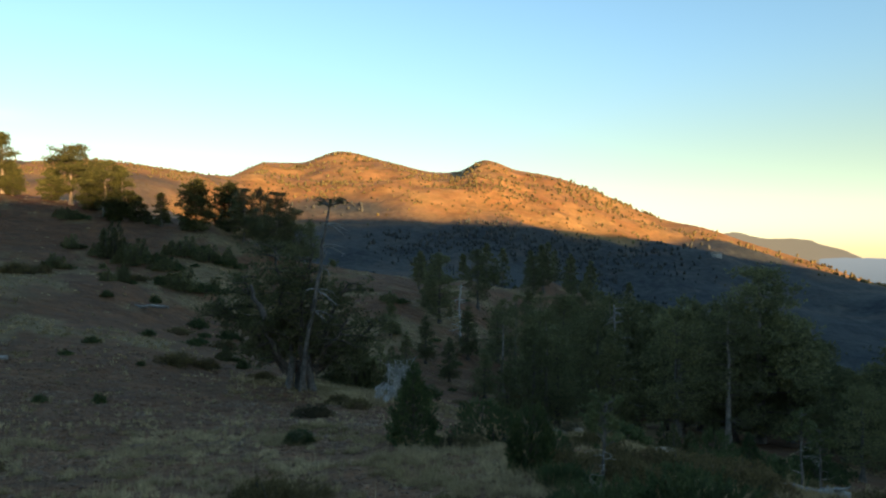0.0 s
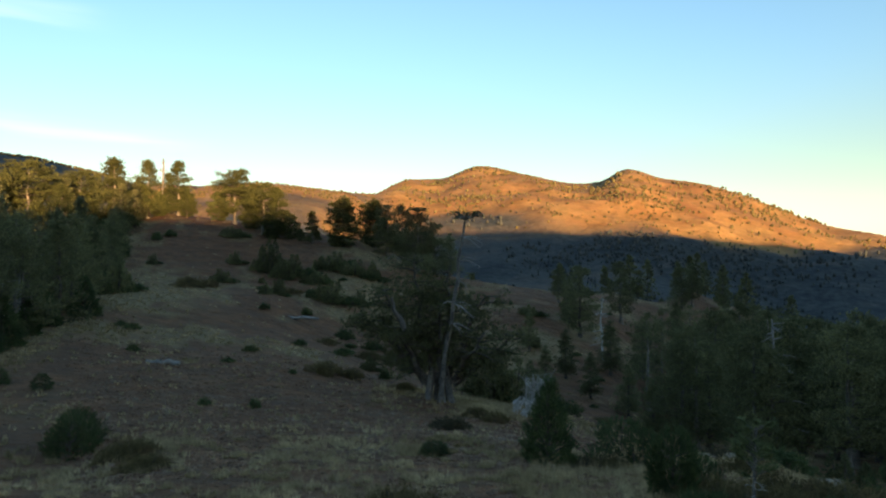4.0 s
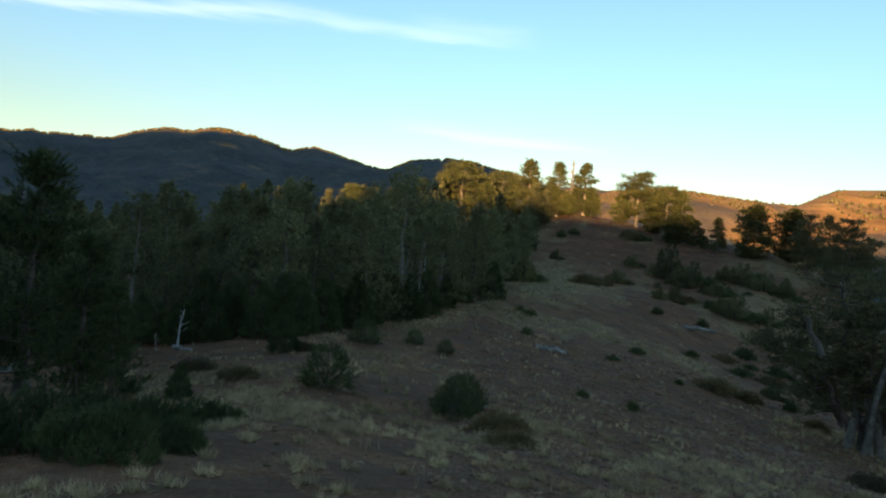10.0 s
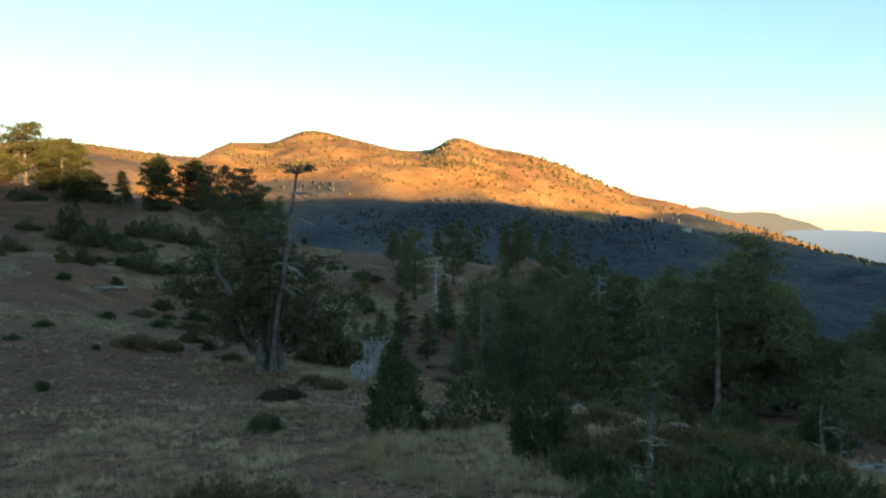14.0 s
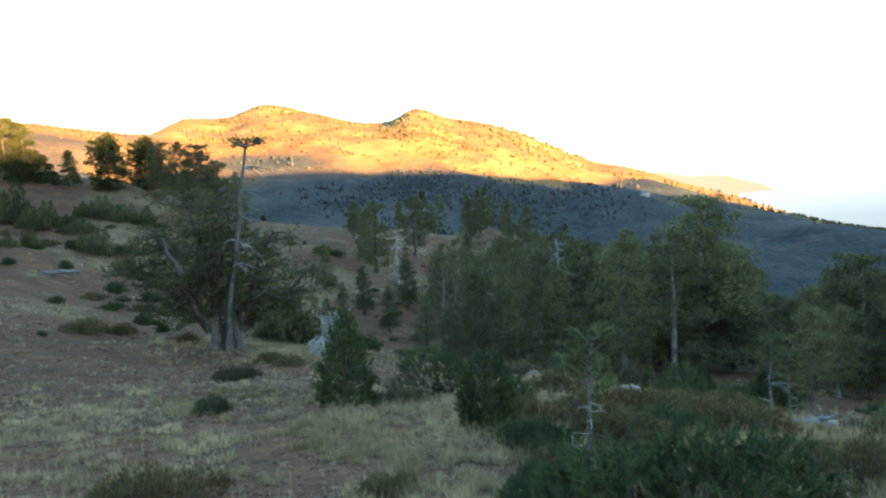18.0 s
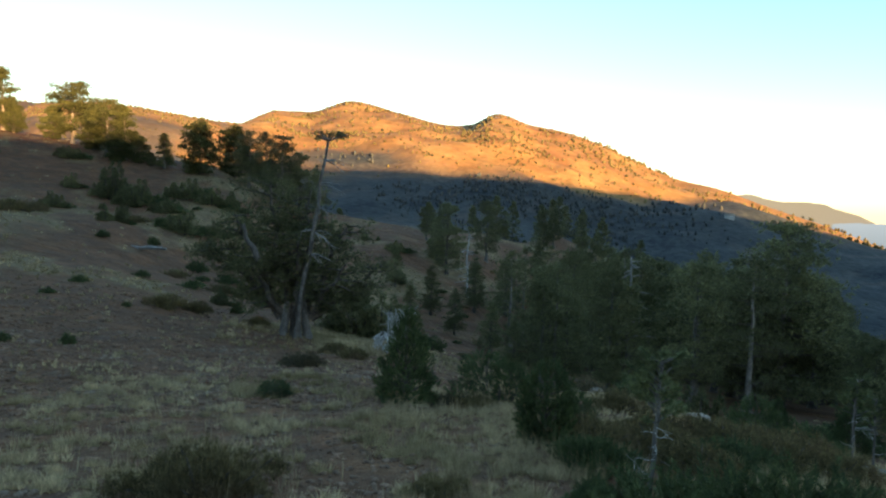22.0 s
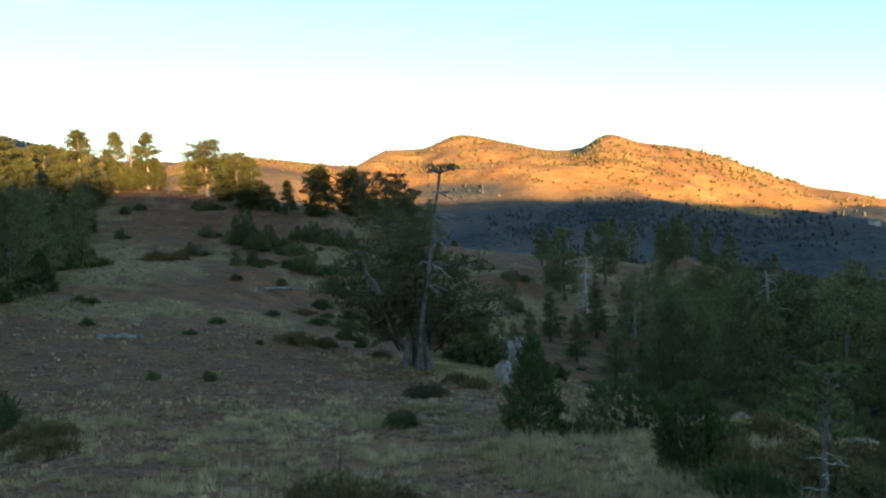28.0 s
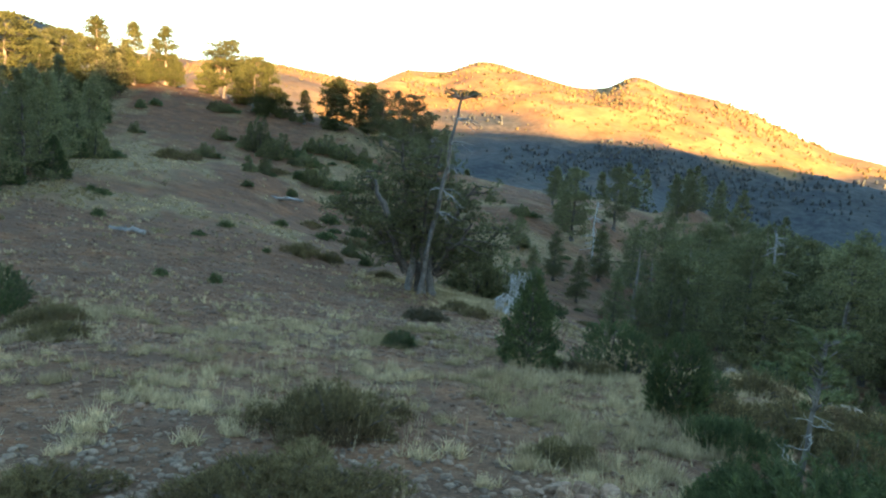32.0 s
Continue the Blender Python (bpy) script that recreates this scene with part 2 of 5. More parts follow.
GRASS_DRY = stuff_material("dry_grass_blades", (0.34, 0.245, 0.14), (0.6, 0.455, 0.275), (0.31, 0.235, 0.125), scale=0.7, fine=6, bump=0, per_island=0.35, space="World", through_light=0.42)
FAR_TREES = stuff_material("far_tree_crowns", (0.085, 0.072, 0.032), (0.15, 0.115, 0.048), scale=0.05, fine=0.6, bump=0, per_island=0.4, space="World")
# for crowns in the mountain's shade: green dulled by painted blue haze
FAR_WOOD_HAZED = stuff_material("hazed_far_wood_crowns", (0.04, 0.047, 0.05), (0.072, 0.076, 0.072), scale=0.02, fine=0.5, bump=0, per_island=0.2, space="World")
BARK = stuff_material("pine_bark", (0.064, 0.0512, 0.0422), (0.166, 0.134, 0.113), scale=3, fine=14, bump=0.8, bump_scale=14)
BARK_GREY = stuff_material("grey_bark", (0.09, 0.08, 0.071), (0.21, 0.183, 0.163), scale=3, fine=14, bump=0.8, bump_scale=14)
BARK_PALE = stuff_material("pale_bark", (0.154, 0.128, 0.109), (0.307, 0.256, 0.218), scale=3, fine=14, bump=0.8, bump_scale=16)
DEAD = stuff_material("weathered_dead_wood", (0.16, 0.15, 0.138), (0.35, 0.33, 0.305), scale=2.5, fine=30, bump=0.6, bump_scale=30)
BLEACHED = stuff_material("bleached_dead_wood", (0.3, 0.29, 0.275), (0.6, 0.58, 0.55), scale=3, fine=30, bump=0.5, bump_scale=30)
STONE = stuff_material("brown_stone", (0.15, 0.082, 0.052), (0.3, 0.17, 0.108), (0.26, 0.178, 0.125), scale=2.0, fine=35, bump=0.6, bump_scale=40, per_island=0.32, per_object=0.18, space="World")
STONE_PALE = stuff_material("pale_stone", (0.15, 0.115, 0.09), (0.29, 0.228, 0.18), scale=2.5, fine=30, bump=0.6, bump_scale=40, per_object=0.2, space="World")


# ---------------------------------------------------------------- the land
# near land: for a heading (degrees, clockwise from y), pairs of distance and height below or above the eye
NEAR = [
    (-180, ((4, -1.45), (30, -1.0), (100, 3), (200, 8))),
    (-100, ((4, -1.9), (8, -2.4), (14, -3.4), (30, -5), (60, -6), (110, -8), (220, -40))),
    (-75, ((4, -1.95), (8, -2.5), (16, -3.8), (30, -4.5), (60, -5), (110, -4), (220, -34))),
    (-54, ((4, -2.0), (8, -2.6), (14, -3.1), (26, -3.4), (45, -3.6), (80, -2), (120, 0.5), (220, -24))),
    (-43, ((4, -2.0), (8, -2.6), (16, -3.6), (26, -3.4), (40, -3.1), (50, -2.3), (62, -1.9), (90, 2.0), (120, 5.5), (220, -8))),
    (-34, ((4, -2.05), (8, -2.7), (16, -3.6), (30, -4.1), (42, -3.75), (54, -2.35), (64, -1.8), (80, 0.6), (116, 8.4), (150, 7.5), (260, 14))),
    (-26, ((4, -2.05), (8, -2.75), (16, -3.75), (30, -4.6), (48, -4.4), (60, -2.65), (68, -2.2), (80, -0.4), (112, 7.0), (150, 3), (260, 12))),
    (-19, ((4, -2.1), (8, -2.8), (15, -3.8), (28, -5.3), (55, -6.0), (80, 0.0), (100, 4.0), (150, -6), (260, 2))),
    (-12, ((4, -2.1), (8, -2.8), (15, -3.9), (28, -5.85), (55, -7.0), (78, -4.2), (90, -1.2), (150, -16), (260, -18))),
    (-4, ((4, -2.1), (8, -2.8), (15, -4.0), (28, -6.3), (48, -8.5), (75, -4.6), (88, -3.4), (150, -20), (260, -24))),
    (3, ((4, -2.1), (8, -2.8), (13, -3.8), (28, -7.5), (50, -9.4), (80, -6.2), (100, -4.6), (150, -20), (260, -28))),
    (9, ((4, -2.1), (8, -2.75), (13, -3.6), (28, -8.0), (60, -13), (100, -8), (128, -4.9), (180, -20), (260, -32))),
    (15, ((4, -2.1), (8, -2.7), (14, -3.75), (24, -7.0), (40, -10.3), (80, -16), (128, -10), (180, -26), (260, -40))),
    (22, ((4, -2.1), (8, -2.8), (12, -3.6), (18, -5.6), (40, -10.3), (80, -18), (130, -24), (260, -44))),
    (30, ((4, -2.05), (8, -2.75), (11, -3.5), (18, -5.6), (35, -9.2), (80, -19), (130, -29), (260, -52))),
    (42, ((4, -2.0), (8, -2.7), (11, -3.6), (18, -5.8), (35, -10), (80, -22), (130, -34), (260, -60))),
    (60, ((4, -1.9), (8, -2.6), (12, -3.8), (35, -10), (80, -22), (130, -34), (260, -60))),
    (100, ((4, -1.75), (10, -2.0), (35, -3), (80, -3), (130, -2), (260, 0))),
    (180, ((4, -1.45), (30, -1.0), (100, 3), (200, 8))),
]
# far land: heading, distance of the ridge, its elevation in degrees, floor of the valley before it (distance, height)
RIDGE = [
    (-180, 1500, 2.0, 500, 0), (-110, 2600, 4.5, 700, -60), (-92, 2600, 4.8, 700, -70), (-87.6, 2600, 5.0, 700, -70), (-84.3, 2600, 5.45, 700, -70), (-80, 2600, 5.7, 700, -70), (-77, 2600, 6.15, 700, -68),
    (-72.2, 2600, 6.42, 700, -62), (-70, 2600, 7.2, 700, -60), (-67.6, 2600, 7.85, 700, -58), (-66.7, 2600, 7.75, 700, -57), (-65.1, 2600, 8.2, 700, -56), (-63.2, 2600, 8.3, 700, -52), (-61.3, 2600, 8.05, 700, -50),
    (-58.3, 2600, 7.4, 700, -47), (-56.4, 2600, 7.75, 700, -45), (-54, 2550, 7.2, 690, -40), (-50.5, 2500, 6.55, 650, -30), (-48, 2450, 7.5, 600, -25), (-44.4, 2400, 7.9, 560, -20), (-40, 2300, 7.2, 540, -10), (-36, 1500, 6.4, 500, 0),
    (-31.5, 700, 6.4, 380, 12), (-27, 600, 6.75, 340, 14), (-24, 600, 6.55, 340, 10), (-20.5, 640, 6.15, 340, 4), (-17.6, 800, 5.95, 340, -10),
    (-14.3, 1000, 7.15, 340, -20), (-11.7, 1100, 7.2, 340, -24), (-8.2, 1150, 8.24, 340, -27), (-4.5, 1150, 7.5, 340, -28), (0.5, 1120, 6.55, 340, -30),
    (1.8, 1112, 6.65, 340, -30), (2.7, 1106, 7.02, 340, -31), (3.4, 1100, 7.42, 340, -31), (4.1, 1100, 7.62, 340, -32), (5.2, 1092, 7.38, 340, -33), (6.4, 1080, 6.88, 340, -34), (7.6, 1066, 6.6, 340, -36), (9.3, 1050, 6.3, 340, -38), (12.7, 1000, 5.2, 340, -44),
    (15.4, 960, 3.9, 340, -50), (18.8, 920, 2.5, 340, -56), (22, 880, 1.75, 340, -60), (25.3, 850, 0.6, 340, -64), (30, 820, -1.0, 340, -70),
    (33, 800, -2.2, 340, -76), (37, 780, -3.3, 340, -80), (43, 760, -4.1, 340, -84), (60, 760, -5, 340, -90), (100, 900, 0, 400, -20), (180, 1500, 2.0, 500, 0),
]
# the last hills before the sky
LAST = [(-180, -2.5), (24, -4.2), (40, -4.8), (60, -4.8), (180, -2.5)]
# crest behind the camera, whose shade lies over the land: place across the light, and along the light a place and the height to which the shade reaches there
CREST = [(-2600, 900, 190), (-2003, 1341, 204), (-1857, 1650, 233), (-1454, 2155, 294), (-1220, 2296, 326), (-855, 2349, 293), (-600, 2323, 332), (-400, 2265, 290), (-230, 900, 60), (-70, 104, 7), (-30, 104, 6.5), (-8, 104, 8.4), (5, 104, 7.4),
         (25, 104, 10), (60, 547, 4), (150, 600, 27), (262, 649, 21), (330, 612, 13), (430, 552, 12), (495, 495, 8), (540, 460, -7), (583, 423, -12), (640, 349, -17), (714, 344, -32), (900, 344, -24)]


def spline(xs, ys, x):
    """Smooth interpolation that doesn't overshoot."""
    xs, ys = np.asarray(xs, float), np.asarray(ys, float)
    h, d = np.diff(xs), np.diff(ys) / np.diff(xs)
    m = np.concatenate(([d[0]], np.where(d[1:] * d[:-1] > 0, 2 * d[1:] * d[:-1] / (d[1:] + d[:-1] + 1e-12), 0), [d[-1]]))
    x = np.clip(x, xs[0], xs[-1])
    i = np.clip(np.searchsorted(xs, x) - 1, 0, len(xs) - 2)
    s = (x - xs[i]) / h[i]
    return ys[i] * (1 + 2 * s) * (1 - s) ** 2 + ys[i + 1] * s * s * (3 - 2 * s) + h[i] * (m[i] * s * (1 - s) ** 2 - m[i + 1] * s * s * (1 - s))


def ease(a, b, x):
    s = np.clip((x - a) / (b - a), 0, 1)
    return s * s * (3 - 2 * s)


_hash = np.random.RandomState(7).rand(256, 256)


def value_noise(x, y):
    xi, yi = np.floor(x).astype(int), np.floor(y).astype(int)
    u, v = x - xi, y - yi
    u, v = u * u * (3 - 2 * u), v * v * (3 - 2 * v)
    g = lambda a, b: _hash[a % 256, b % 256]
    return (g(xi, yi) * (1 - u) + g(xi + 1, yi) * u) * (1 - v) + (g(xi, yi + 1) * (1 - u) + g(xi + 1, yi + 1) * u) * v - 0.5


def rough(x, y, size, octaves=4):
    return sum(value_noise(x / size * 2 ** k + 17 * k, y / size * 2 ** k + 31 * k) / 2 ** k for k in range(octaves))


NEAR_AZ = [a for a, _ in NEAR]


def near_land(az, d):
    """Heights by heading and distance, arrays."""
    ld = np.log(np.maximum(d, 0.3))
    out = np.array([spline(np.log([0.3] + [p[0] for p in prof]), [-1.65] + [p[1] for p in prof], ld) for _, prof in NEAR])
    i = np.clip(np.searchsorted(NEAR_AZ, az) - 1, 0, len(NEAR_AZ) - 2)
    a = np.asarray(NEAR_AZ, float)
    s = (az - a[i]) / (a[i + 1] - a[i])
    s = np.where(a[i + 1] - a[i] > 20, s * s * (3 - 2 * s), s)
    j = np.arange(len(ld))
    return out[i, j] * (1 - s) + out[i + 1, j] * s


def land(x, y):
    """The height of the ground, for arrays of places."""
    x, y = np.atleast_1d(np.asarray(x, float)), np.atleast_1d(np.asarray(y, float))
    d, az = np.hypot(x, y), np.degrees(np.arctan2(x, y))
    z = near_land(az, d)
    z = z + rough(x, y, 3.0, 4) * 0.10 * ease(1, 4, d) + rough(x, y, 26, 3) * 0.7 * ease(15, 50, d)
    ra = [r[0] for r in RIDGE]
    rd, el = spline(ra, [r[1] for r in RIDGE], az), spline(ra, [r[2] for r in RIDGE], az)
    vd, vz = spline(ra, [r[3] for r in RIDGE], az), spline(ra, [r[4] for r in RIDGE], az)
    soft = sum(spline(ra, [r[2] for r in RIDGE], az + k) for k in (-6, -4, -2, 0, 2, 4, 6)) / 7
    s = np.clip((d - vd) / (rd - vd), 0, 1.6)
    el = el + (0.12 * value_noise(az * 1.4, az * 0) + 0.1 * value_noise(az * 3.1, az * 0)) * ease(-40, -46, az)
    rz = rd * np.tan(np.radians(soft + (el - soft) * ease(0.4, 0.85, s)))
    rise = np.where(s < 1, 0.55 * s + 0.45 * s * s * (3 - 2 * s), 1 - 0.7 * (s - 1))
    fold = rough(x, y, 240, 4) * 85 * np.clip(s, 0, 1) * np.clip(1.02 - s, 0, 1) * 2.2 + rough(x, y, 60, 3) * 4.0 * ease(0, 0.3, s) * (1 - 0.8 * ease(0.85, 1, s))
    far = vz + (rz - vz) * rise + fold
    far = np.where(s < 1, np.minimum(far, d * np.tan(np.radians(el)) - 26 * (1 - s) ** 1.3 * (el > 0)), far)
    w = ease(150, 330, d)
    z = z * (1 - w) + far * w
    last = 3800 * np.tan(np.radians(spline([p[0] for p in LAST], [p[1] for p in LAST], az)))
    w = ease(1.35, 1.6, d / rd) * ease(10, 20, az) * ease(110, 90, az)
    z = z * (1 - w) + (np.where(d < 3800, -240 + (last + 240) * ease(2200, 3800, d), last) + rough(x, y, 300, 3) * 18 * ease(1500, 2200, d) * (1 - ease(3300, 3700, d))) * w
    light = -compass(SUN_AZ)
    along, across = x * light.x + y * light.y, x * light.y - y * light.x
    ca = [p[0] for p in CREST]
    back = 300 + 1200 * ease(-150, -420, across)
    top = spline(ca, [p[2] for p in CREST], across) + math.tan(radians(SUN_EL)) * (spline(ca, [p[1] for p in CREST], across) + back) + rough(across, across * 0, 60, 2) * 3
    span = 160 + 1.1 * np.maximum(top - 80, 0)
    hill = (top + 30) * (1 - ease(0, 1, np.abs(along + back) / span)) - 30
    behind = (ease(62, 78, az) + ease(-104, -120, az)) * ease(60, 160, d)
    return np.where(behind > 0, np.maximum(z, z * (1 - behind) + hill * behind), z)


def ground_at(x, y):
    return float(land(x, y)[0])


def at(az, d, up=0.0):
    p = compass(az) * d
    return Vector((p.x, p.y, ground_at(p.x, p.y) + up))


def sheet():
    az = np.concatenate((np.arange(-180, -102, 2.0), np.arange(-102, 58, 0.3), np.arange(58, 180, 2.0)))
    d = np.concatenate((np.arange(0.4, 4, 0.2), 4 * (300 / 4) ** np.linspace(0, 1, 200), np.arange(306, 1300, 8.0), 1300 * (4600 / 1300) ** np.linspace(0, 1, 60)))
    A, D = np.meshgrid(az, d)
    x, y = np.sin(np.radians(A)) * D, np.cos(np.radians(A)) * D
    z = land(x.ravel(), y.ravel())
    co = np.column_stack((x.ravel(), y.ravel(), z))
    co = np.vstack((co, [0, 0, -1.65]))
    n, rows = len(az), len(d)
    i = np.arange(n)
    j = (i + 1) % n
    quads = [np.column_stack((r * n + i, r * n + j, (r + 1) * n + j, (r + 1) * n + i)) for r in range(rows - 1)]
    faces = np.concatenate(quads)
    me = bpy.data.meshes.new("ground")
    me.from_pydata(co.tolist(), [], faces.tolist() + [(rows * n, int(b), int(a)) for a, b in zip(i, j)])
    me.shade_smooth()
    xs, ys = co[:, 0], co[:, 1]
    dist, az_v = np.hypot(xs, ys), np.degrees(np.arctan2(xs, ys))
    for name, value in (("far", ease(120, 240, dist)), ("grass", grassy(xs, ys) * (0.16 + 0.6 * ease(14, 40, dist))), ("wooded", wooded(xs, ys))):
        layer = me.attributes.new(name, "FLOAT", "POINT")
        layer.data.foreach_set("value", np.asarray(value, np.float32))
    return me


EDGE = ((-102, 23), (-88, 25), (-75, 26), (-62, 24.5), (-57.5, 24.5), (-52, 27.5), (-49, 29.5), (-46.5, 31.5), (-44.4, 34.5), (-42.2, 39), (-40, 48), (-38.5, 64), (-37.5, 84), (-36, 104), (-34, 140))


def edge(az):
    return float(np.interp(az, [e[0] for e in EDGE], [e[1] for e in EDGE]))


# swards of dry grass: heading, distance, half extent in heading and in distance, cover
SWARDS = ((-36.5, 52, 4.0, 4.0, 1.3), (-34.5, 70, 3.2, 9, 0.9), (-32, 38.5, 9, 1.4, 0.9), (-18, 86.5, 3.6, 2.6, 1.3), (-7.2, 27.6, 2.2, 1.9, 4.5), (-15.3, 31.4, 1.5, 0.9, 1.3), (5, 7.9, 8, 2.3, 1.6), (-17, 9.6, 12, 1.8, 0.7), (35, 8.6, 9, 1.0, 0.6), (-76, 17.5, 7, 2.2, 0.8), (-60, 16, 9, 3.5, 0.6), (-48, 20, 6, 3.0, 0.7), (-55, 11.5, 10, 1.6, 0.3))


def grassy(x, y):
    """How far dry grass covers the stony soil, 0 to 1."""
    d, az = np.hypot(x, y), np.degrees(np.arctan2(x, y))
    patch = 1.0 * rough(x + 40, y - 11, 0.9, 3) + 0.55 * rough(x, y, 5, 3)
    lawn = ease(0.03, 0.36, patch)
    band = np.exp(-((d - 8.8 - 1.5 * rough(x, y, 6, 2)) / 1.9) ** 2) * ease(-40, -28, az) * (0.6 * ease(52, 40, az) + 0.4 * ease(18, 10, az)) * ease(-0.2, 0.15, patch)
    hill = ease(0.0, 0.3, rough(x - 7, y + 23, 6, 4) + 0.5 * rough(x, y, 1.6, 3) + 0.02) * ease(24, 34, d)
    out = np.interp(az, [e[0] for e in EDGE], [e[1] for e in EDGE]) - d
    strip = np.exp(-((out - 2.2) / (2.0 + 0.05 * d)) ** 2) * ease(-0.4, 0.0, patch) * ease(-57, -53, az) * ease(-36, -39, az)
    sward = sum(k * np.exp(-((az - a) / wa) ** 2 - ((d - r) / wd) ** 2) for a, r, wa, wd, k in SWARDS) * ease(-0.35, 0.15, patch)
    return np.clip(sward * 0.9 + strip * 0.9 + lawn * 0.6 * ease(30, 14, d) * (0.2 + 0.8 * ease(5.5, 8.5, d)) + band * 0.3 + hill * 0.8, 0, 1)


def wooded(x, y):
    """How far trees and scrub, tinted with haze, cover the far slopes, 0 to 1."""
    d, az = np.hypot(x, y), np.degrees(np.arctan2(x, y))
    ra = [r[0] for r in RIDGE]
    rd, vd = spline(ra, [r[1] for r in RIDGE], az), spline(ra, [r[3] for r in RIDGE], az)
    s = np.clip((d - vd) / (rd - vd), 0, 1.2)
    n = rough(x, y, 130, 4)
    # thresholds follow the shade line, so the blue tone ends just below it
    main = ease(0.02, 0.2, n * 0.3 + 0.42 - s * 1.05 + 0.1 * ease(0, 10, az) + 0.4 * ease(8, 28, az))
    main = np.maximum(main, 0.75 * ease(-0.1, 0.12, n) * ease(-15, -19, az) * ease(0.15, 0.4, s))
    # western tops keep the heath colour where the low sun reaches
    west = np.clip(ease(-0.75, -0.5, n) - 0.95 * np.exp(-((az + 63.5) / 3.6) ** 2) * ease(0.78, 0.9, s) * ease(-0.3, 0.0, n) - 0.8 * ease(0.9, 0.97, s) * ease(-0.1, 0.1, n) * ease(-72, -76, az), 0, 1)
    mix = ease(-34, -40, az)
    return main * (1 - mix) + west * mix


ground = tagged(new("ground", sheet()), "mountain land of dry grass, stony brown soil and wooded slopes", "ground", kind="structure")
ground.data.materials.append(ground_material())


# ---------------------------------------------------------------- the last hazy hills, beyond all else
def backdrop_hills():
    """Two ranges on the horizon; their haze and mist are a glow in the colour."""
    rim = 4400.0
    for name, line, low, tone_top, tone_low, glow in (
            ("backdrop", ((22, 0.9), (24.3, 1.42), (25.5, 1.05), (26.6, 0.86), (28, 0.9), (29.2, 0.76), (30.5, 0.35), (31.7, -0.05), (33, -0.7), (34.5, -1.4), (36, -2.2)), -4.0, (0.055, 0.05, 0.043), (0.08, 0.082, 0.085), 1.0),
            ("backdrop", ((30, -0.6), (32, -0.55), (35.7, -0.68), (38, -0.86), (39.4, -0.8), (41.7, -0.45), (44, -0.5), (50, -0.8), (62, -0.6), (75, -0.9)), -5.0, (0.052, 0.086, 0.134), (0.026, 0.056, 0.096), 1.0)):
        az = np.arange(line[0][0], line[-1][0] + 0.01, 0.25)
        top = spline([p[0] for p in line], [p[1] for p in line], az) + 0.10 * value_noise(az * 1.7, az * 0) + 0.05 * value_noise(az * 5, az * 0)
        co, faces, n = [], [], len(az)
        for k in range(7):
            el = top + (low - top) * k / 6
            co += [(math.sin(radians(a)) * rim, math.cos(radians(a)) * rim, math.tan(radians(e)) * rim) for a, e in zip(az, el)]
        for k in range(6):
            faces += [(k * n + j, (k + 1) * n + j, (k + 1) * n + j + 1, k * n + j + 1) for j in range(n - 1)]
        me = bpy.data.meshes.new(name)
        me.from_pydata(co, [], faces)
        m = bpy.data.materials.new("glowing_haze")
        m.use_nodes = True
        nn, ll = m.node_tree.nodes, m.node_tree.links
        p = nn["Principled BSDF"]
        p.inputs["Roughness"].default_value = 1
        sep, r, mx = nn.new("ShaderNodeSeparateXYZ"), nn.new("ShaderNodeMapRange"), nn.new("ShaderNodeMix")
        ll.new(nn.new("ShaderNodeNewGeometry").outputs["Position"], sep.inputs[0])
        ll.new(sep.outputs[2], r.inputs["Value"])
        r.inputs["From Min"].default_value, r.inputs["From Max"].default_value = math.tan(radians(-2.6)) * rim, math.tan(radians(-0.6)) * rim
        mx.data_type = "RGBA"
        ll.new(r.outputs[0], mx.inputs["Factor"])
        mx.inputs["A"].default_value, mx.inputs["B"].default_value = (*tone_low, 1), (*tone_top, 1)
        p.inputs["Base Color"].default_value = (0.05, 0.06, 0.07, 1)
        # emission stands in for the haze, its tone graded by height
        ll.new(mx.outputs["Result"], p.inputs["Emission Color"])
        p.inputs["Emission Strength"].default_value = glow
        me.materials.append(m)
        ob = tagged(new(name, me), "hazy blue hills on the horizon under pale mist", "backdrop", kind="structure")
        rim -= 150


backdrop_hills()


# ---------------------------------------------------------------- building blocks
class Soup:
    """Gathers corners and faces of one mesh."""

    def __init__(self):
        self.v, self.f3, self.f4, self.n = [], [], [], 0

    def add(self, v, f3=(), f4=()):
        v = np.asarray(v, float).reshape(-1, 3)
        if len(f3):
            self.f3.append(np.asarray(f3, int) + self.n)
        if len(f4):
            self.f4.append(np.asarray(f4, int) + self.n)
        self.v.append(v)
        self.n += len(v)

    def mesh(self, name, material, smooth=False):
        me = bpy.data.meshes.new(name)
        v = np.concatenate(self.v) if self.v else np.zeros((0, 3))
        f3 = np.concatenate(self.f3) if self.f3 else np.zeros((0, 3), int)
        f4 = np.concatenate(self.f4) if self.f4 else np.zeros((0, 4), int)
        me.vertices.add(len(v))
        me.vertices.foreach_set("co", v.ravel())
        me.loops.add(f3.size + f4.size)
        me.loops.foreach_set("vertex_index", np.concatenate((f3.ravel(), f4.ravel())))
        me.polygons.add(len(f3) + len(f4))
        me.polygons.foreach_set("loop_start", np.concatenate((np.arange(len(f3)) * 3, f3.size + np.arange(len(f4)) * 4)))
        me.update(calc_edges=True)
        if smooth:
            me.shade_smooth()
        me.materials.append(material)
        return me


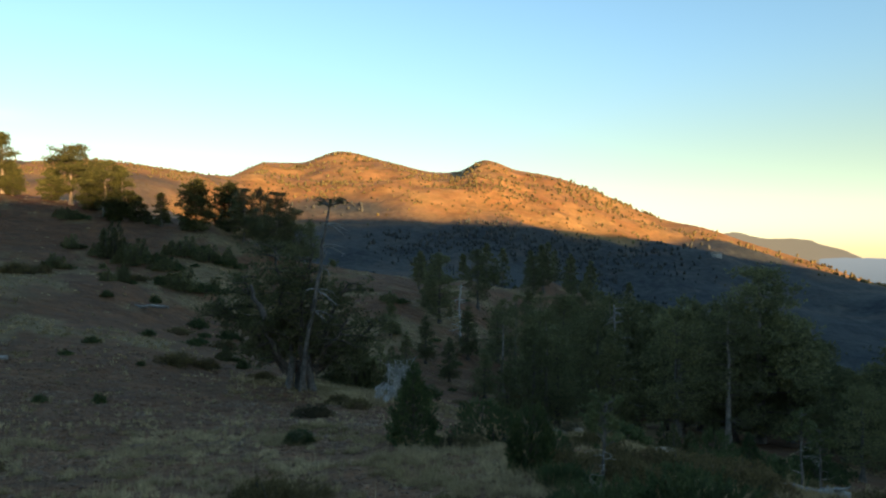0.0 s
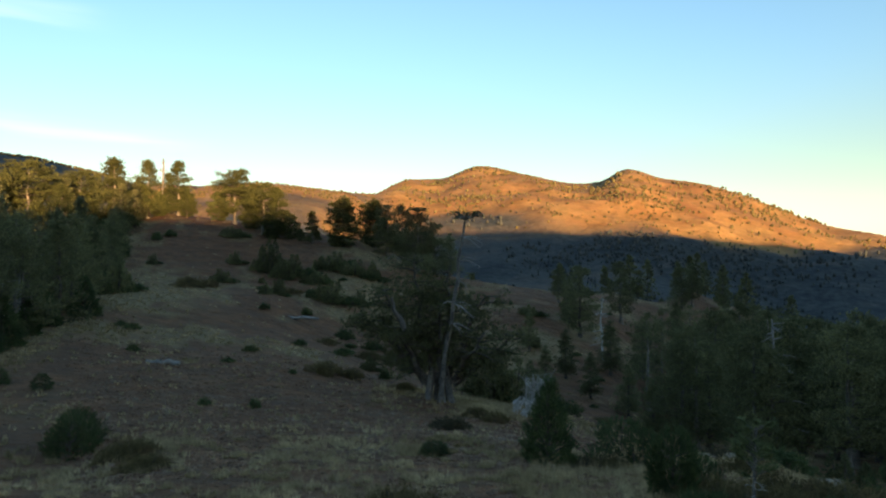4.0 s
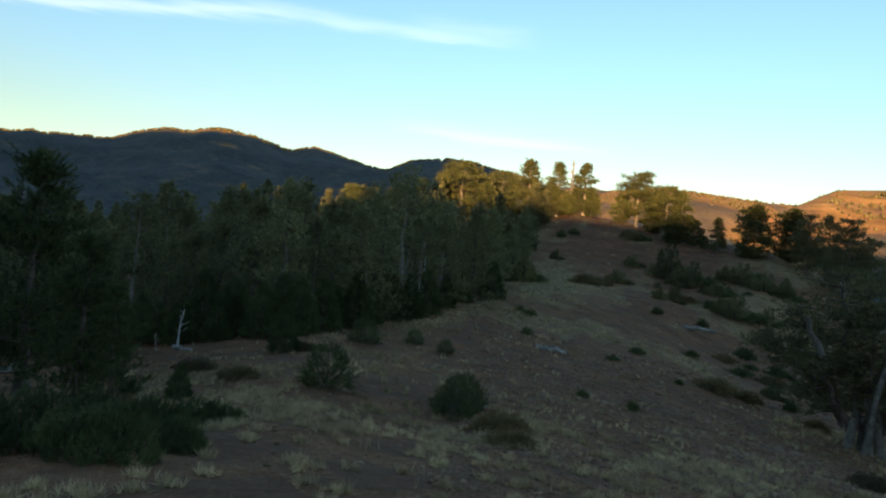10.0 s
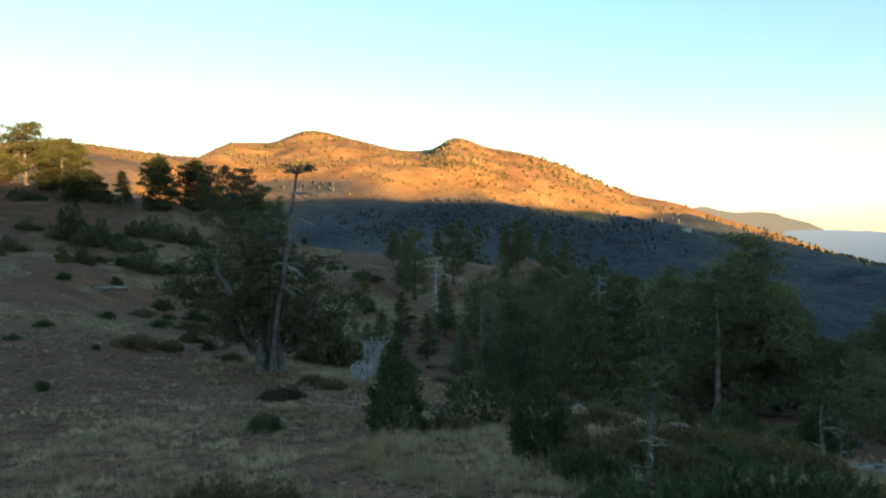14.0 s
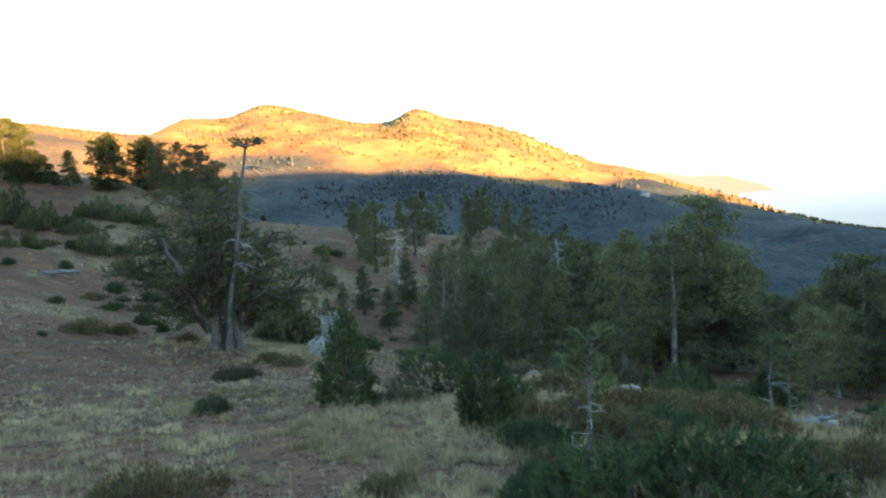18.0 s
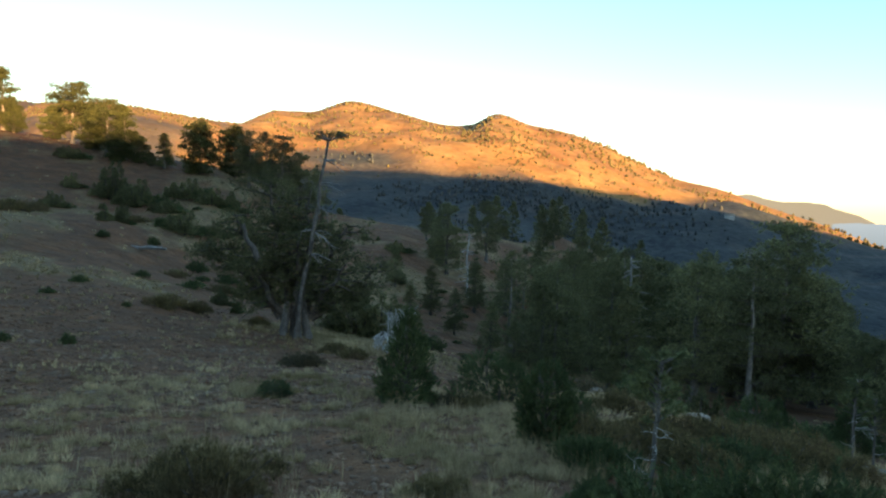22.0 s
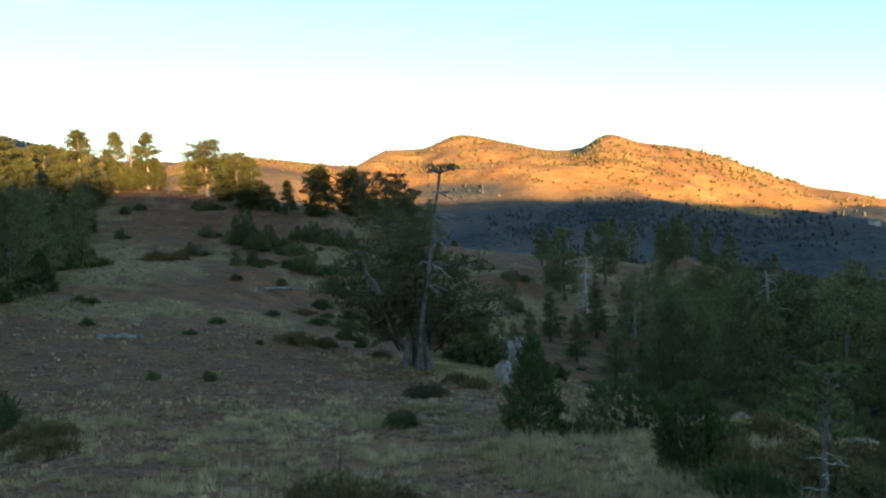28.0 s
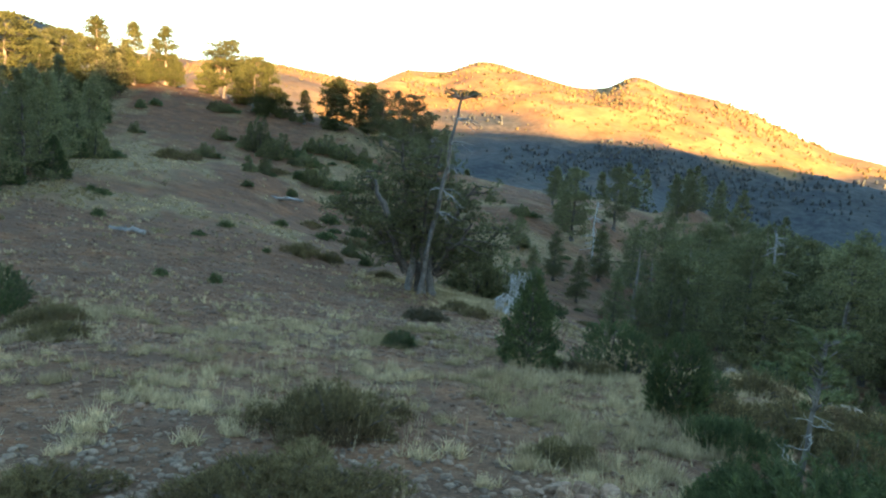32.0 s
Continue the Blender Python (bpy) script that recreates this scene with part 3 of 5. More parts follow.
def tube(soup, pts, radii, sides=6):
    pts = np.asarray(pts, float)
    t = np.gradient(pts, axis=0)
    t /= np.linalg.norm(t, axis=1)[:, None] + 1e-9
    ref = np.array([0.0, 0, 1]) if abs(t[0][2]) < 0.8 else np.array([1.0, 0, 0])
    a = np.cross(t, ref)
    a /= np.linalg.norm(a, axis=1)[:, None] + 1e-9
    b = np.cross(t, a)
    ang = np.arange(sides) / sides * 2 * np.pi
    ring = a[:, None, :] * np.cos(ang)[None, :, None] + b[:, None, :] * np.sin(ang)[None, :, None]
    v = (pts[:, None, :] + ring * np.asarray(radii)[:, None, None]).reshape(-1, 3)
    i = np.arange(sides)
    j = (i + 1) % sides
    f = np.concatenate([np.column_stack((k * sides + i, k * sides + j, (k + 1) * sides + j, (k + 1) * sides + i)) for k in range(len(pts) - 1)])
    soup.add(v, f4=f)
    soup.add(v[-sides:], f3=[(0, k, k + 1) for k in range(1, sides - 1)])


def unit(v):
    return v / (np.linalg.norm(v, axis=-1, keepdims=True) + 1e-9)


def tufts(soup, rng, centres, ways, length, blades, width, spread=0.9):
    """Bunches of narrow leaves that fan out from each centre along its way."""
    centres, ways = np.asarray(centres, float), unit(np.asarray(ways, float))
    n = len(centres)
    if n == 0:
        return
    c = np.repeat(centres, blades, 0)
    d = unit(np.repeat(ways, blades, 0) + spread * rng.normal(size=(n * blades, 3)))
    side = unit(np.cross(d, rng.normal(size=d.shape)))
    size = np.repeat(rng.uniform(0.75, 1.2, n), blades) * length * rng.uniform(0.6, 1.0, n * blades)
    w = side * (width * rng.uniform(0.6, 1.2, n * blades))[:, None] * 0.5
    v = np.stack((c - w, c + w, c + d * size[:, None]), 1).reshape(-1, 3)
    soup.add(v, f3=np.arange(len(v)).reshape(-1, 3))


def wander(rng, a, b, steps, sway):
    """A crooked line from a to b."""
    a, b = np.asarray(a, float), np.asarray(b, float)
    s = np.linspace(0, 1, steps)[:, None]
    off = rng.normal(size=(steps, 3)) * sway
    off[0] = off[-1] = 0
    return a + (b - a) * s + off


def part(name, mesh, parent, label=""):
    ob = new(name, mesh)
    ob.parent = parent
    return tagged(ob, label)


def empty(name):
    return new(name)


PLACED = {}


def put(proto, az, d, scale=1.0, turn=None, sink=0.03, stretch=1.0, tilt=0.0, label=""):
    """Sets a thing, or a copy of it, on the ground at a heading and distance."""
    p = at(az, d)
    rng = random.Random(int(az * 977) * 7919 + int(d * 131))
    turn = rng.uniform(0, 360) if turn is None else turn
    k = proto.scale if proto.name in PLACED else (1, 1, 1)
    m = Matrix.Translation((p.x, p.y, p.z - sink * scale)) @ pose(0, 0, 0, tilt, 0, turn) @ Matrix.Diagonal((scale / k[0], scale / k[1], scale * stretch / k[2], 1))
    if proto.name in PLACED:
        ob = copy_thing(proto, m)
    else:
        PLACED[proto.name] = proto["label"]
        proto.matrix_basis = m
        ob = proto
    ob["label"] = label or PLACED[proto.name]
    return ob


# ---------------------------------------------------------------- pines
def pine(name, label, group, seed, h, base, radius, shape, limbs, per_limb, tuft, blades, width, needles, bark=None, girth=0.022, rise=0.25, bare=4, flat=0.16, lean=0.02, whorls=0, clump=7, puff=0.0, shoot=0.0):
    """A pine of height h: base is where the crown starts, radius its half width, shape how the width runs from the crown's foot (0) to its top (1)."""
    rng = np.random.RandomState(seed)
    root = tagged(empty(name), label, "pine tree", group)
    up, puff = np.array([0, 0, 1.0]), puff or 0.033 * h
    trunk = Soup()
    n = 9
    line = np.column_stack((rng.normal(size=n) * lean * h * 0.35, rng.normal(size=n) * lean * h * 0.35, np.linspace(0, 0.97 * h, n)))
    line[0, :2] = 0
    s = np.linspace(0, 1, n)
    rad = girth * h * (1 - 0.9 * s) + 0.02 * h * np.exp(-s * 22)
    tube(trunk, np.vstack(([0, 0, -0.3], line)), np.concatenate(([rad[0] * 1.15], rad)), 8)
    wood, crown = trunk, Soup()
    stem_faces = len(trunk.f4[0])
    where, ways = [], []
    for k in range(limbs + bare):
        dead = k >= limbs
        u = rng.uniform(0.0, 1.0) if not dead else -rng.uniform(0.05, 0.7)
        if whorls and not dead:
            u = min(1.0, max(0.0, (round(u * whorls) + rng.normal() * 0.3) / whorls))
        z = h * (base + (0.97 - base) * u) if not dead else h * base * (1 + u)
        length = radius * np.interp(max(u, 0), [p[0] for p in shape], [p[1] for p in shape]) * rng.uniform(0.55, 1.1) if not dead else radius * rng.uniform(0.2, 0.55)
        phi = k * 2.399 + rng.uniform(-0.5, 0.5)
        out = np.array([math.cos(phi), math.sin(phi), 0.0])
        start = np.array([np.interp(z, line[:, 2], line[:, 0]), np.interp(z, line[:, 2], line[:, 1]), z])
        lift = rise * (0.3 + u) if not dead else rng.uniform(-0.3, 0.2)
        bend = np.linspace(0, 1, 5)[:, None]
        pts = start + out * length * bend + np.array([0, 0, 1.0]) * length * lift * bend ** 1.6 + rng.normal(size=(5, 3)) * length * 0.03 * bend
        r0 = girth * h * 0.2 * (1 - 0.6 * max(u, 0)) * (0.6 if dead else 1)
        tube(wood, pts, np.linspace(r0, r0 * 0.25, 5), 4)
        if dead:
            continue
        count = max(3, int(per_limb * (0.4 + 0.6 * length / radius)))
        bunches = max(2, int(round(count / clump)))
        t = rng.uniform(0.18, 1.0, bunches) ** 0.65
        t[0] = 1.0
        side = np.array([-out[1], out[0], 0])
        hub = start + out * length * t[:, None] + up * length * lift * (t ** 1.6)[:, None]
        c = hub + side * (rng.uniform(-1, 1, bunches) * length * 0.38 * (1.15 - 0.6 * t))[:, None] + up * (rng.normal(size=bunches) * flat * length * 0.5 + 0.012 * h)[:, None]
        for a, b in zip(hub, c):
            tube(wood, [a - out * length * 0.12, b], [r0 * 0.3, r0 * 0.1], 3)
        off = rng.normal(size=(bunches * clump, 3)) * puff * [1, 1, 0.55]
        where.append(np.repeat(c, clump, 0) + off)
        ways.append(unit(off) * 0.5 + out * 0.35 + up * 0.6 + 0.2 * rng.normal(size=off.shape))
    tip = int(per_limb * 0.8)
    where.append(line[-1] + rng.normal(size=(tip, 3)) * [tuft * 0.6, tuft * 0.6, tuft * 0.9])
    ways.append(np.tile([0, 0, 1.0], (tip, 1)))
    where, ways = np.concatenate(where), unit(np.concatenate(ways))
    if shoot:
        where = (where[:, None, :] + ways[:, None, :] * np.linspace(0, shoot, 5)[None, :, None] * rng.uniform(0.6, 1.3, (len(where), 1, 1))).reshape(-1, 3)
        ways = np.repeat(ways, 5, 0)
    tufts(crown, rng, where, ways, tuft, blades, width, 0.7 if shoot else 0.9)
    me = wood.mesh("trunk", bark or BARK, True)
    me.materials.append(BARK)
    slot, caps = np.ones(len(me.polygons), np.int32), sum(len(f) for f in wood.f3)
    slot[caps:caps + stem_faces] = 0
    me.polygons.foreach_set("material_index", slot)
    part("trunk", me, root)
    part("crown", crown.mesh("crown", needles), root)
    return root


def snag(name, label, seed, h, girth, limbs, reach, material, droop=-0.2, top=0.25):
    """A dead standing tree with bare limbs."""
    rng = np.random.RandomState(seed)
    root = tagged(empty(name), label, "dead tree")
    trunk = Soup()
    n = 8
    line = np.column_stack((rng.normal(size=n) * 0.012 * h, rng.normal(size=n) * 0.012 * h, np.linspace(-0.3, h, n)))
    tube(trunk, line, girth * np.linspace(1, top, n), 8)
    part("trunk", trunk.mesh("trunk", material, True), root)
    for k in range(limbs):
        u = rng.uniform(0.25, 0.97)
        start = np.array([np.interp(u * h, line[:, 2], line[:, 0]), np.interp(u * h, line[:, 2], line[:, 1]), u * h])
        phi = rng.uniform(0, 6.28)
        length = reach * rng.uniform(0.4, 1) * (1.15 - 0.7 * u)
        out = np.array([math.cos(phi), math.sin(phi), droop + rng.uniform(-0.2, 0.4)])
        pts = start + out * length * np.linspace(0, 1, 5)[:, None] + rng.normal(size=(5, 3)) * length * 0.05 * np.linspace(0, 1, 5)[:, None]
        wood = Soup()
        tube(wood, pts, np.linspace(girth * 0.3, girth * 0.06, 5), 4)
        for j in range(2):
            q = pts[2 + j]
            tube(wood, [q, q + rng.normal(size=3) * length * 0.16 + out * length * 0.14], [girth * 0.12, girth * 0.03], 3)
        part("limb", wood.mesh("limb", material), root)
    return root


def dense_pine(name, label, group, seed, h, w, shape, shoots, needle, blades, width, lumps=0.2):
    """A young pine, green to the ground: short upright shoots all over its outline."""
    rng = np.random.RandomState(seed)
    root = tagged(empty(name), label, "pine tree", group)
    wood, leaf = Soup(), Soup()
    tube(wood, wander(rng, (0, 0, -0.08), (0, 0, h * 0.96), 6, 0.01 * h), np.linspace(0.028 * h, 0.004 * h, 6), 6)
    u = 1 - np.sqrt(rng.uniform(0, 1, shoots) * 0.96)
    u = np.where(rng.uniform(0, 1, shoots) < 0.35, rng.uniform(0, 1, shoots), u)
    a = rng.uniform(0, 6.283, shoots)
    lump = 1 + lumps * np.sin(a * 3 + u * 9 + seed) * np.sin(u * 17 + a) + 0.12 * np.sin(u * 34)
    r = w / 2 * np.interp(u, [p[0] for p in shape], [p[1] for p in shape]) * lump * rng.uniform(0.3, 1.0, shoots) ** 0.45
    p = np.column_stack((np.cos(a) * r, np.sin(a) * r, 0.03 + u * h * 0.95))
    way = unit(np.column_stack((np.cos(a) * (1.1 - 0.7 * u), np.sin(a) * (1.1 - 0.7 * u), 0.55 + 0.7 * u)) + rng.normal(size=(shoots, 3)) * 0.3)
    for k in range(0, shoots, 12):
        tube(wood, [(0, 0, max(0.02, p[k][2] - 0.12 * h)), p[k]], [0.007 * h, 0.003 * h], 4)
    steps = 6
    c = (p[:, None, :] + way[:, None, :] * np.linspace(0, needle * 1.9, steps)[None, :, None] * rng.uniform(0.7, 1.3, (shoots, 1, 1))).reshape(-1, 3)
    tufts(leaf, rng, c, np.repeat(way, steps, 0), needle, blades, width, 0.6)
    part("trunk", wood.mesh("trunk", BARK, True), root)
    part("crown", leaf.mesh("crown", NEEDLES_FRESH), root)
    return root


CONE = ((0, 0.85), (0.15, 1.0), (0.5, 0.72), (0.8, 0.4), (1, 0.12))
OVAL = ((0, 0.6), (0.25, 1.0), (0.6, 0.9), (0.85, 0.6), (1, 0.25))
LAYERED = ((0, 0.9), (0.2, 0.7), (0.35, 1.0), (0.55, 0.65), (0.75, 0.9), (1, 0.35))
WOOD_GROUP, VALLEY_GROUP, CREST_GROUP = "pines of the wood on the hillside", "pines of the gully", "pines on the sunlit crest"

SPIRE = ((0, 0.9), (0.15, 1.0), (0.4, 0.78), (0.7, 0.46), (0.9, 0.2), (1, 0.08))
forest_kinds = [
    pine("pine_tree", "dark green pine in the wood on the hillside", WOOD_GROUP, 11, 8.5, 0.02, 2.1, SPIRE, 70, 24, 0.34, 7, 0.08, NEEDLES, flat=0.2, rise=0.35),
    pine("pine_tree", "dark green pine in the wood on the hillside", WOOD_GROUP, 12, 9.0, 0.05, 2.2, CONE, 66, 24, 0.34, 7, 0.08, NEEDLES, flat=0.2, rise=0.35),
    pine("pine_tree", "dark green pine in the wood on the hillside", WOOD_GROUP, 13, 8.0, 0.02, 2.3, SPIRE, 72, 24, 0.34, 7, 0.08, NEEDLES, flat=0.22, rise=0.35),
    pine("pine_tree", "tall dark pine with a long bare trunk in the wood", WOOD_GROUP, 14, 10.0, 0.42, 2.0, OVAL, 44, 17, 0.34, 7, 0.08, NEEDLES, bark=BARK_PALE, bare=8),
]
valley_kinds = [
    pine("pine_tree", "dark green pine rising from the gully", VALLEY_GROUP, 21, 8.0, 0.1, 2.3, ((0, 0.7), (0.2, 0.9), (0.4, 1.0), (0.6, 0.75), (0.8, 0.7), (1, 0.3)), 80, 44, 0.24, 9, 0.055, NEEDLES, bark=BARK, flat=0.08, bare=8, whorls=9, rise=0.16),
    pine("pine_tree", "dark green pine rising from the gully", VALLEY_GROUP, 22, 8.5, 0.18, 2.2, OVAL, 74, 44, 0.24, 9, 0.055, NEEDLES, bark=BARK_GREY, flat=0.09, bare=10, whorls=10, rise=0.14),
    pine("pine_tree", "dark green pine rising from the gully", VALLEY_GROUP, 23, 7.5, 0.1, 2.2, SPIRE, 80, 42, 0.24, 9, 0.055, NEEDLES, flat=0.1, whorls=11, rise=0.16),
    pine("pine_tree", "sparse pine with bare grey limbs above the gully", VALLEY_GROUP, 24, 8.0, 0.2, 2.0, LAYERED, 34, 34, 0.22, 9, 0.05, NEEDLES, bark=BARK_PALE, bare=22, flat=0.08, whorls=8, rise=0.05),
]
broad_pine = pine("pine_tree", "tall dark pine with a broad flat top above the gully", VALLEY_GROUP, 25, 9.0, 0.12, 3.3, ((0, 0.9), (0.25, 1.0), (0.5, 0.8), (0.7, 0.6), (0.88, 0.5), (1, 0.3)), 130, 56, 0.24, 9, 0.055, NEEDLES, bark=BARK_PALE, girth=0.026, flat=0.07, bare=10, whorls=9, rise=0.1)
old_pine = pine("old_pine_tree", "old pine with a broad flat crown on the crest", CREST_GROUP, 31, 8.4, 0.22, 3.4, ((0, 0.5), (0.35, 0.85), (0.65, 1.0), (0.85, 0.85), (1, 0.55)), 90, 64, 0.27, 8, 0.09, OLD_NEEDLES, bark=BARK_PALE, girth=0.03, bare=8, flat=0.12, rise=0.08, whorls=9, clump=9)
crest_pine = pine("old_pine_tree", "tall ragged pine on the sunlit crest", CREST_GROUP, 32, 10.0, 0.05, 3.0, ((0, 1.0), (0.25, 0.85), (0.45, 0.65), (0.6, 0.72), (0.8, 0.42), (0.92, 0.28), (1, 0.08)), 100, 58, 0.27, 8, 0.09, OLD_NEEDLES, bark=BARK_PALE, girth=0.03, bare=10, flat=0.1, rise=-0.08, whorls=0, clump=9)
crest_bush = pine("old_pine_tree", "round-crowned pine beside the crest", CREST_GROUP, 33, 6.8, 0.03, 2.7, OVAL, 96, 54, 0.28, 8, 0.095, OLD_NEEDLES, flat=0.12, whorls=8, clump=9)
young_pine = dense_pine("young_pine", "dense young pine standing on the open slope", "young pines on the slope", 41, 1.5, 1.02, ((0, 0.8), (0.12, 1.0), (0.45, 0.72), (0.75, 0.4), (1, 0.06)), 860, 0.062, 8, 0.0105, 0.14)
bushy_pine = dense_pine("young_pine", "bushy dark green young pine", "young pines on the slope", 42, 1.15, 1.3, ((0, 0.85), (0.3, 1.0), (0.65, 0.85), (0.9, 0.5), (1, 0.2)), 560, 0.075, 8, 0.0105, 0.3)
block_pine = dense_pine("young_pine", "dense dark block-shaped young pine beside the grass", "young pines on the slope", 44, 1.0, 0.92, ((0, 0.85), (0.3, 1.0), (0.7, 0.9), (0.9, 0.7), (1, 0.35)), 900, 0.06, 8, 0.0105, 0.12)
near_pine = pine("pine_tree", "dark green pine standing before the wood", WOOD_GROUP, 43, 5.5, 0.1, 1.55, SPIRE, 96, 25, 0.12, 10, 0.02, NEEDLES_FRESH, bark=BARK, whorls=11, flat=0.18, bare=6, rise=0.5, clump=5, puff=0.13, shoot=0.24)

# ---------------------------------------------------------------- woods, space by space
def scatter(rng, n, inside, az0, az1, d0, d1, gap):
    """Up to n places in a stretch of headings and distances that keep a gap from each other."""
    kept, tries = [], 0
    while len(kept) < n and tries < n * 40:
        tries += 1
        az, d = rng.uniform(az0, az1), math.sqrt(rng.uniform(d0 * d0, d1 * d1))
        if not inside(az, d):
            continue
        x, y = compass(az).x * d, compass(az).y * d
        if all((x - a) ** 2 + (y - b) ** 2 > gap * gap for a, b, _, _ in kept):
            kept.append((x, y, az, d))
    return [(az, d) for _, _, az, d in kept]


rng = random.Random(5)
for az, d in scatter(rng, 165, lambda a, r: edge(a) + 0.8 < r < edge(a) + 20, -100, -36, 22, 120, 1.9):
    k = rng.choice((0, 1, 2, 2, 0, 3))
    put(forest_kinds[k], az, d, rng.uniform(0.5, 0.8) * (0.85 if d - edge(az) < 4 else 1.0) * (0.76 + 0.24 * ease(-74, -58, az)))
deep = [(az, d, rng.uniform(0.75, 1.05) * (0.74 + 0.26 * ease(-74, -60, az))) for az, d in scatter(rng, 190, lambda a, r: r > edge(a) + 24, -102, -35.5, 44, 150, 3.0)]

for az in np.arange(-98, -37, 1.55):
    d = edge(az) + rng.uniform(-0.6, 1.2)
    put(young_pine, az + rng.uniform(-0.5, 0.5), d, rng.uniform(0.9, 1.9), label="young pine thicket before the wood")
# the nearest pines at the wood's edge
put(near_pine, -87.6, 15.3, 0.9, label="dark green pine standing before the wood")
put(near_pine, -91.8, 14.2, 0.86)
put(near_pine, -75.3, 17.0, 0.93)
put(near_pine, -81.0, 24, 0.68)
put(near_pine, -71.6, 14.8, 0.6)
put(near_pine, -69.4, 14.0, 0.42)
put(near_pine, -84.5, 22.5, 0.68)

# pines along the sunlit crest
put(crest_pine, -37.9, 98, 1.0, label="tall ragged pine on the sunlit crest")
put(crest_pine, -35.5, 106, 0.86, turn=40)
put(crest_pine, -33.2, 107, 0.82, turn=200)
put(crest_pine, -34.0, 110, 0.62, turn=300)
put(old_pine, -28.9, 102, 0.92, turn=20)
put(crest_bush, -30.2, 104, 0.62)
put(old_pine, -26.6, 96, 0.84, turn=120)
put(crest_pine, -25.4, 95, 0.68, turn=150)
put(crest_bush, -27.6, 99, 0.72)
put(crest_bush, -25.9, 93.5, 0.55, label="dark round pine below the crest")
put(crest_bush, -24.4, 94, 0.5, label="dark round pine below the crest")
put(crest_bush, -34.6, 106, 0.5)
put(crest_bush, -32.6, 106, 0.55)
put(crest_bush, -36.4, 106, 0.7)
put(crest_pine, -22.6, 92, 0.44, turn=90, label="small dark pine below the crest")
put(crest_bush, -23.6, 93, 0.24, label="small dark pine below the crest")
put(crest_bush, -20.0, 90, 0.95, label="sunlit round-crowned pine below the crest")
put(broad_pine, -16.2, 90, 0.78, turn=200, label="dark broad-crowned pine below the crest")
put(crest_bush, -17.4, 97, 1.0)
put(broad_pine, -13.6, 86, 0.93, turn=80, label="dark broad-crowned pine below the crest")
put(valley_kinds[0], -12.2, 88, 0.85, label="dark green pine below the crest")
put(valley_kinds[1], -14.9, 96, 0.95, label="dark green pine below the crest")
put(valley_kinds[2], -10.8, 92, 0.8, label="dark green pine below the crest")
put(crest_bush, -39.6, 96, 0.75)
put(crest_pine, -41.5, 92, 0.75)
put(old_pine, -43.6, 104, 1.2)
put(crest_pine, -44.8, 104, 0.72)
put(crest_pine, -47.0, 100, 0.85)
put(crest_pine, -49.5, 108, 0.75)
put(old_pine, -40.2, 110, 0.95)
put(old_pine, -52.5, 106, 1.0)

# pines of the gully and beyond
TOPS = ((4, -2.2), (8, -2.6), (12, -2.6), (15.5, -3.0), (18, -3.4), (21.6, -3.9), (24, -3.4), (26.8, -1.8), (29.5, -5.0), (32.6, -9.0), (34.9, -8.2), (38, -6.6), (41, -7.4), (46, -9.0), (56, -10))


def gully_pine(kind, az, d, full, fraction=1.0):
    """A pine whose tip stands at the height that the canopy has on this heading."""
    top = d * math.tan(radians(float(np.interp(az, [t[0] for t in TOPS], [t[1] for t in TOPS]))))
    h = max(3.2, min(10.5, (top - at(az, d).z) * fraction))
    put(kind, az, d, h / full)


tall = (8.0, 8.5, 7.5, 8.0)
for az, d in scatter(rng, 104, lambda a, r: r > np.interp(a, (9, 20, 30, 56), (32, 29, 26, 22)), 9, 47, 20, 78, 2.6):
    if az < 17 and rng.random() < 0.5:
        continue
    k = rng.choice((0, 1, 2, 0, 1, 2, 0, 2, 3))
    k = 2 if k == 3 and az > 26 else k
    gully_pine(valley_kinds[k], az, d, tall[k], rng.uniform(0.68, 1.0))
put(broad_pine, 26.7, 36, 0.95, turn=10)
put(valley_kinds[0], 24.3, 38, 0.82, turn=100)
put(valley_kinds[1], 29.0, 38, 0.72, turn=100)
put(broad_pine, 37.5, 33, 0.85, turn=70, stretch=0.77, label="dark broad-crowned pine on the steep slope")
for az, d in ((34.5, 40), (39.5, 38), (42, 46), (36, 52), (44, 33), (47.5, 40), (33, 62), (50, 34), (41, 66)):
    gully_pine(valley_kinds[rng.choice((0, 1, 2))], az, d, 8.0)
put(valley_kinds[3], 5.9, 50, 0.92, turn=60)
put(valley_kinds[3], 9.2, 47, 0.8, turn=200)
put(valley_kinds[3], 15.1, 42, 1.0, turn=0, label="pine with a bare grey upper trunk in the gully")
put(valley_kinds[3], 20.8, 36, 0.9)
put(valley_kinds[1], 20.6, 31, 0.72, label="dark green pine with a tall bare stem above the gully")
put(valley_kinds[1], 8.6, 38, 0.7, label="dark green pine with a tall bare stem above the gully")
put(valley_kinds[1], 14.2, 32, 0.68, label="dark green pine with a tall bare stem above the gully")
put(valley_kinds[3], 7.0, 56, 1.0)
for az, d in scatter(rng, 20, lambda a, r: True, 7.5, 14, 48, 92, 4.2):
    k = rng.choice((0, 1, 2, 3))
    put(valley_kinds[k], az, d, rng.uniform(0.45, 0.7))
deep += [(az, d, rng.uniform(0.6, 0.85)) for az, d in scatter(rng, 110, lambda a, r: r > 104 + 8 * math.sin(a), -14, 20, 104, 190, 3.8)]


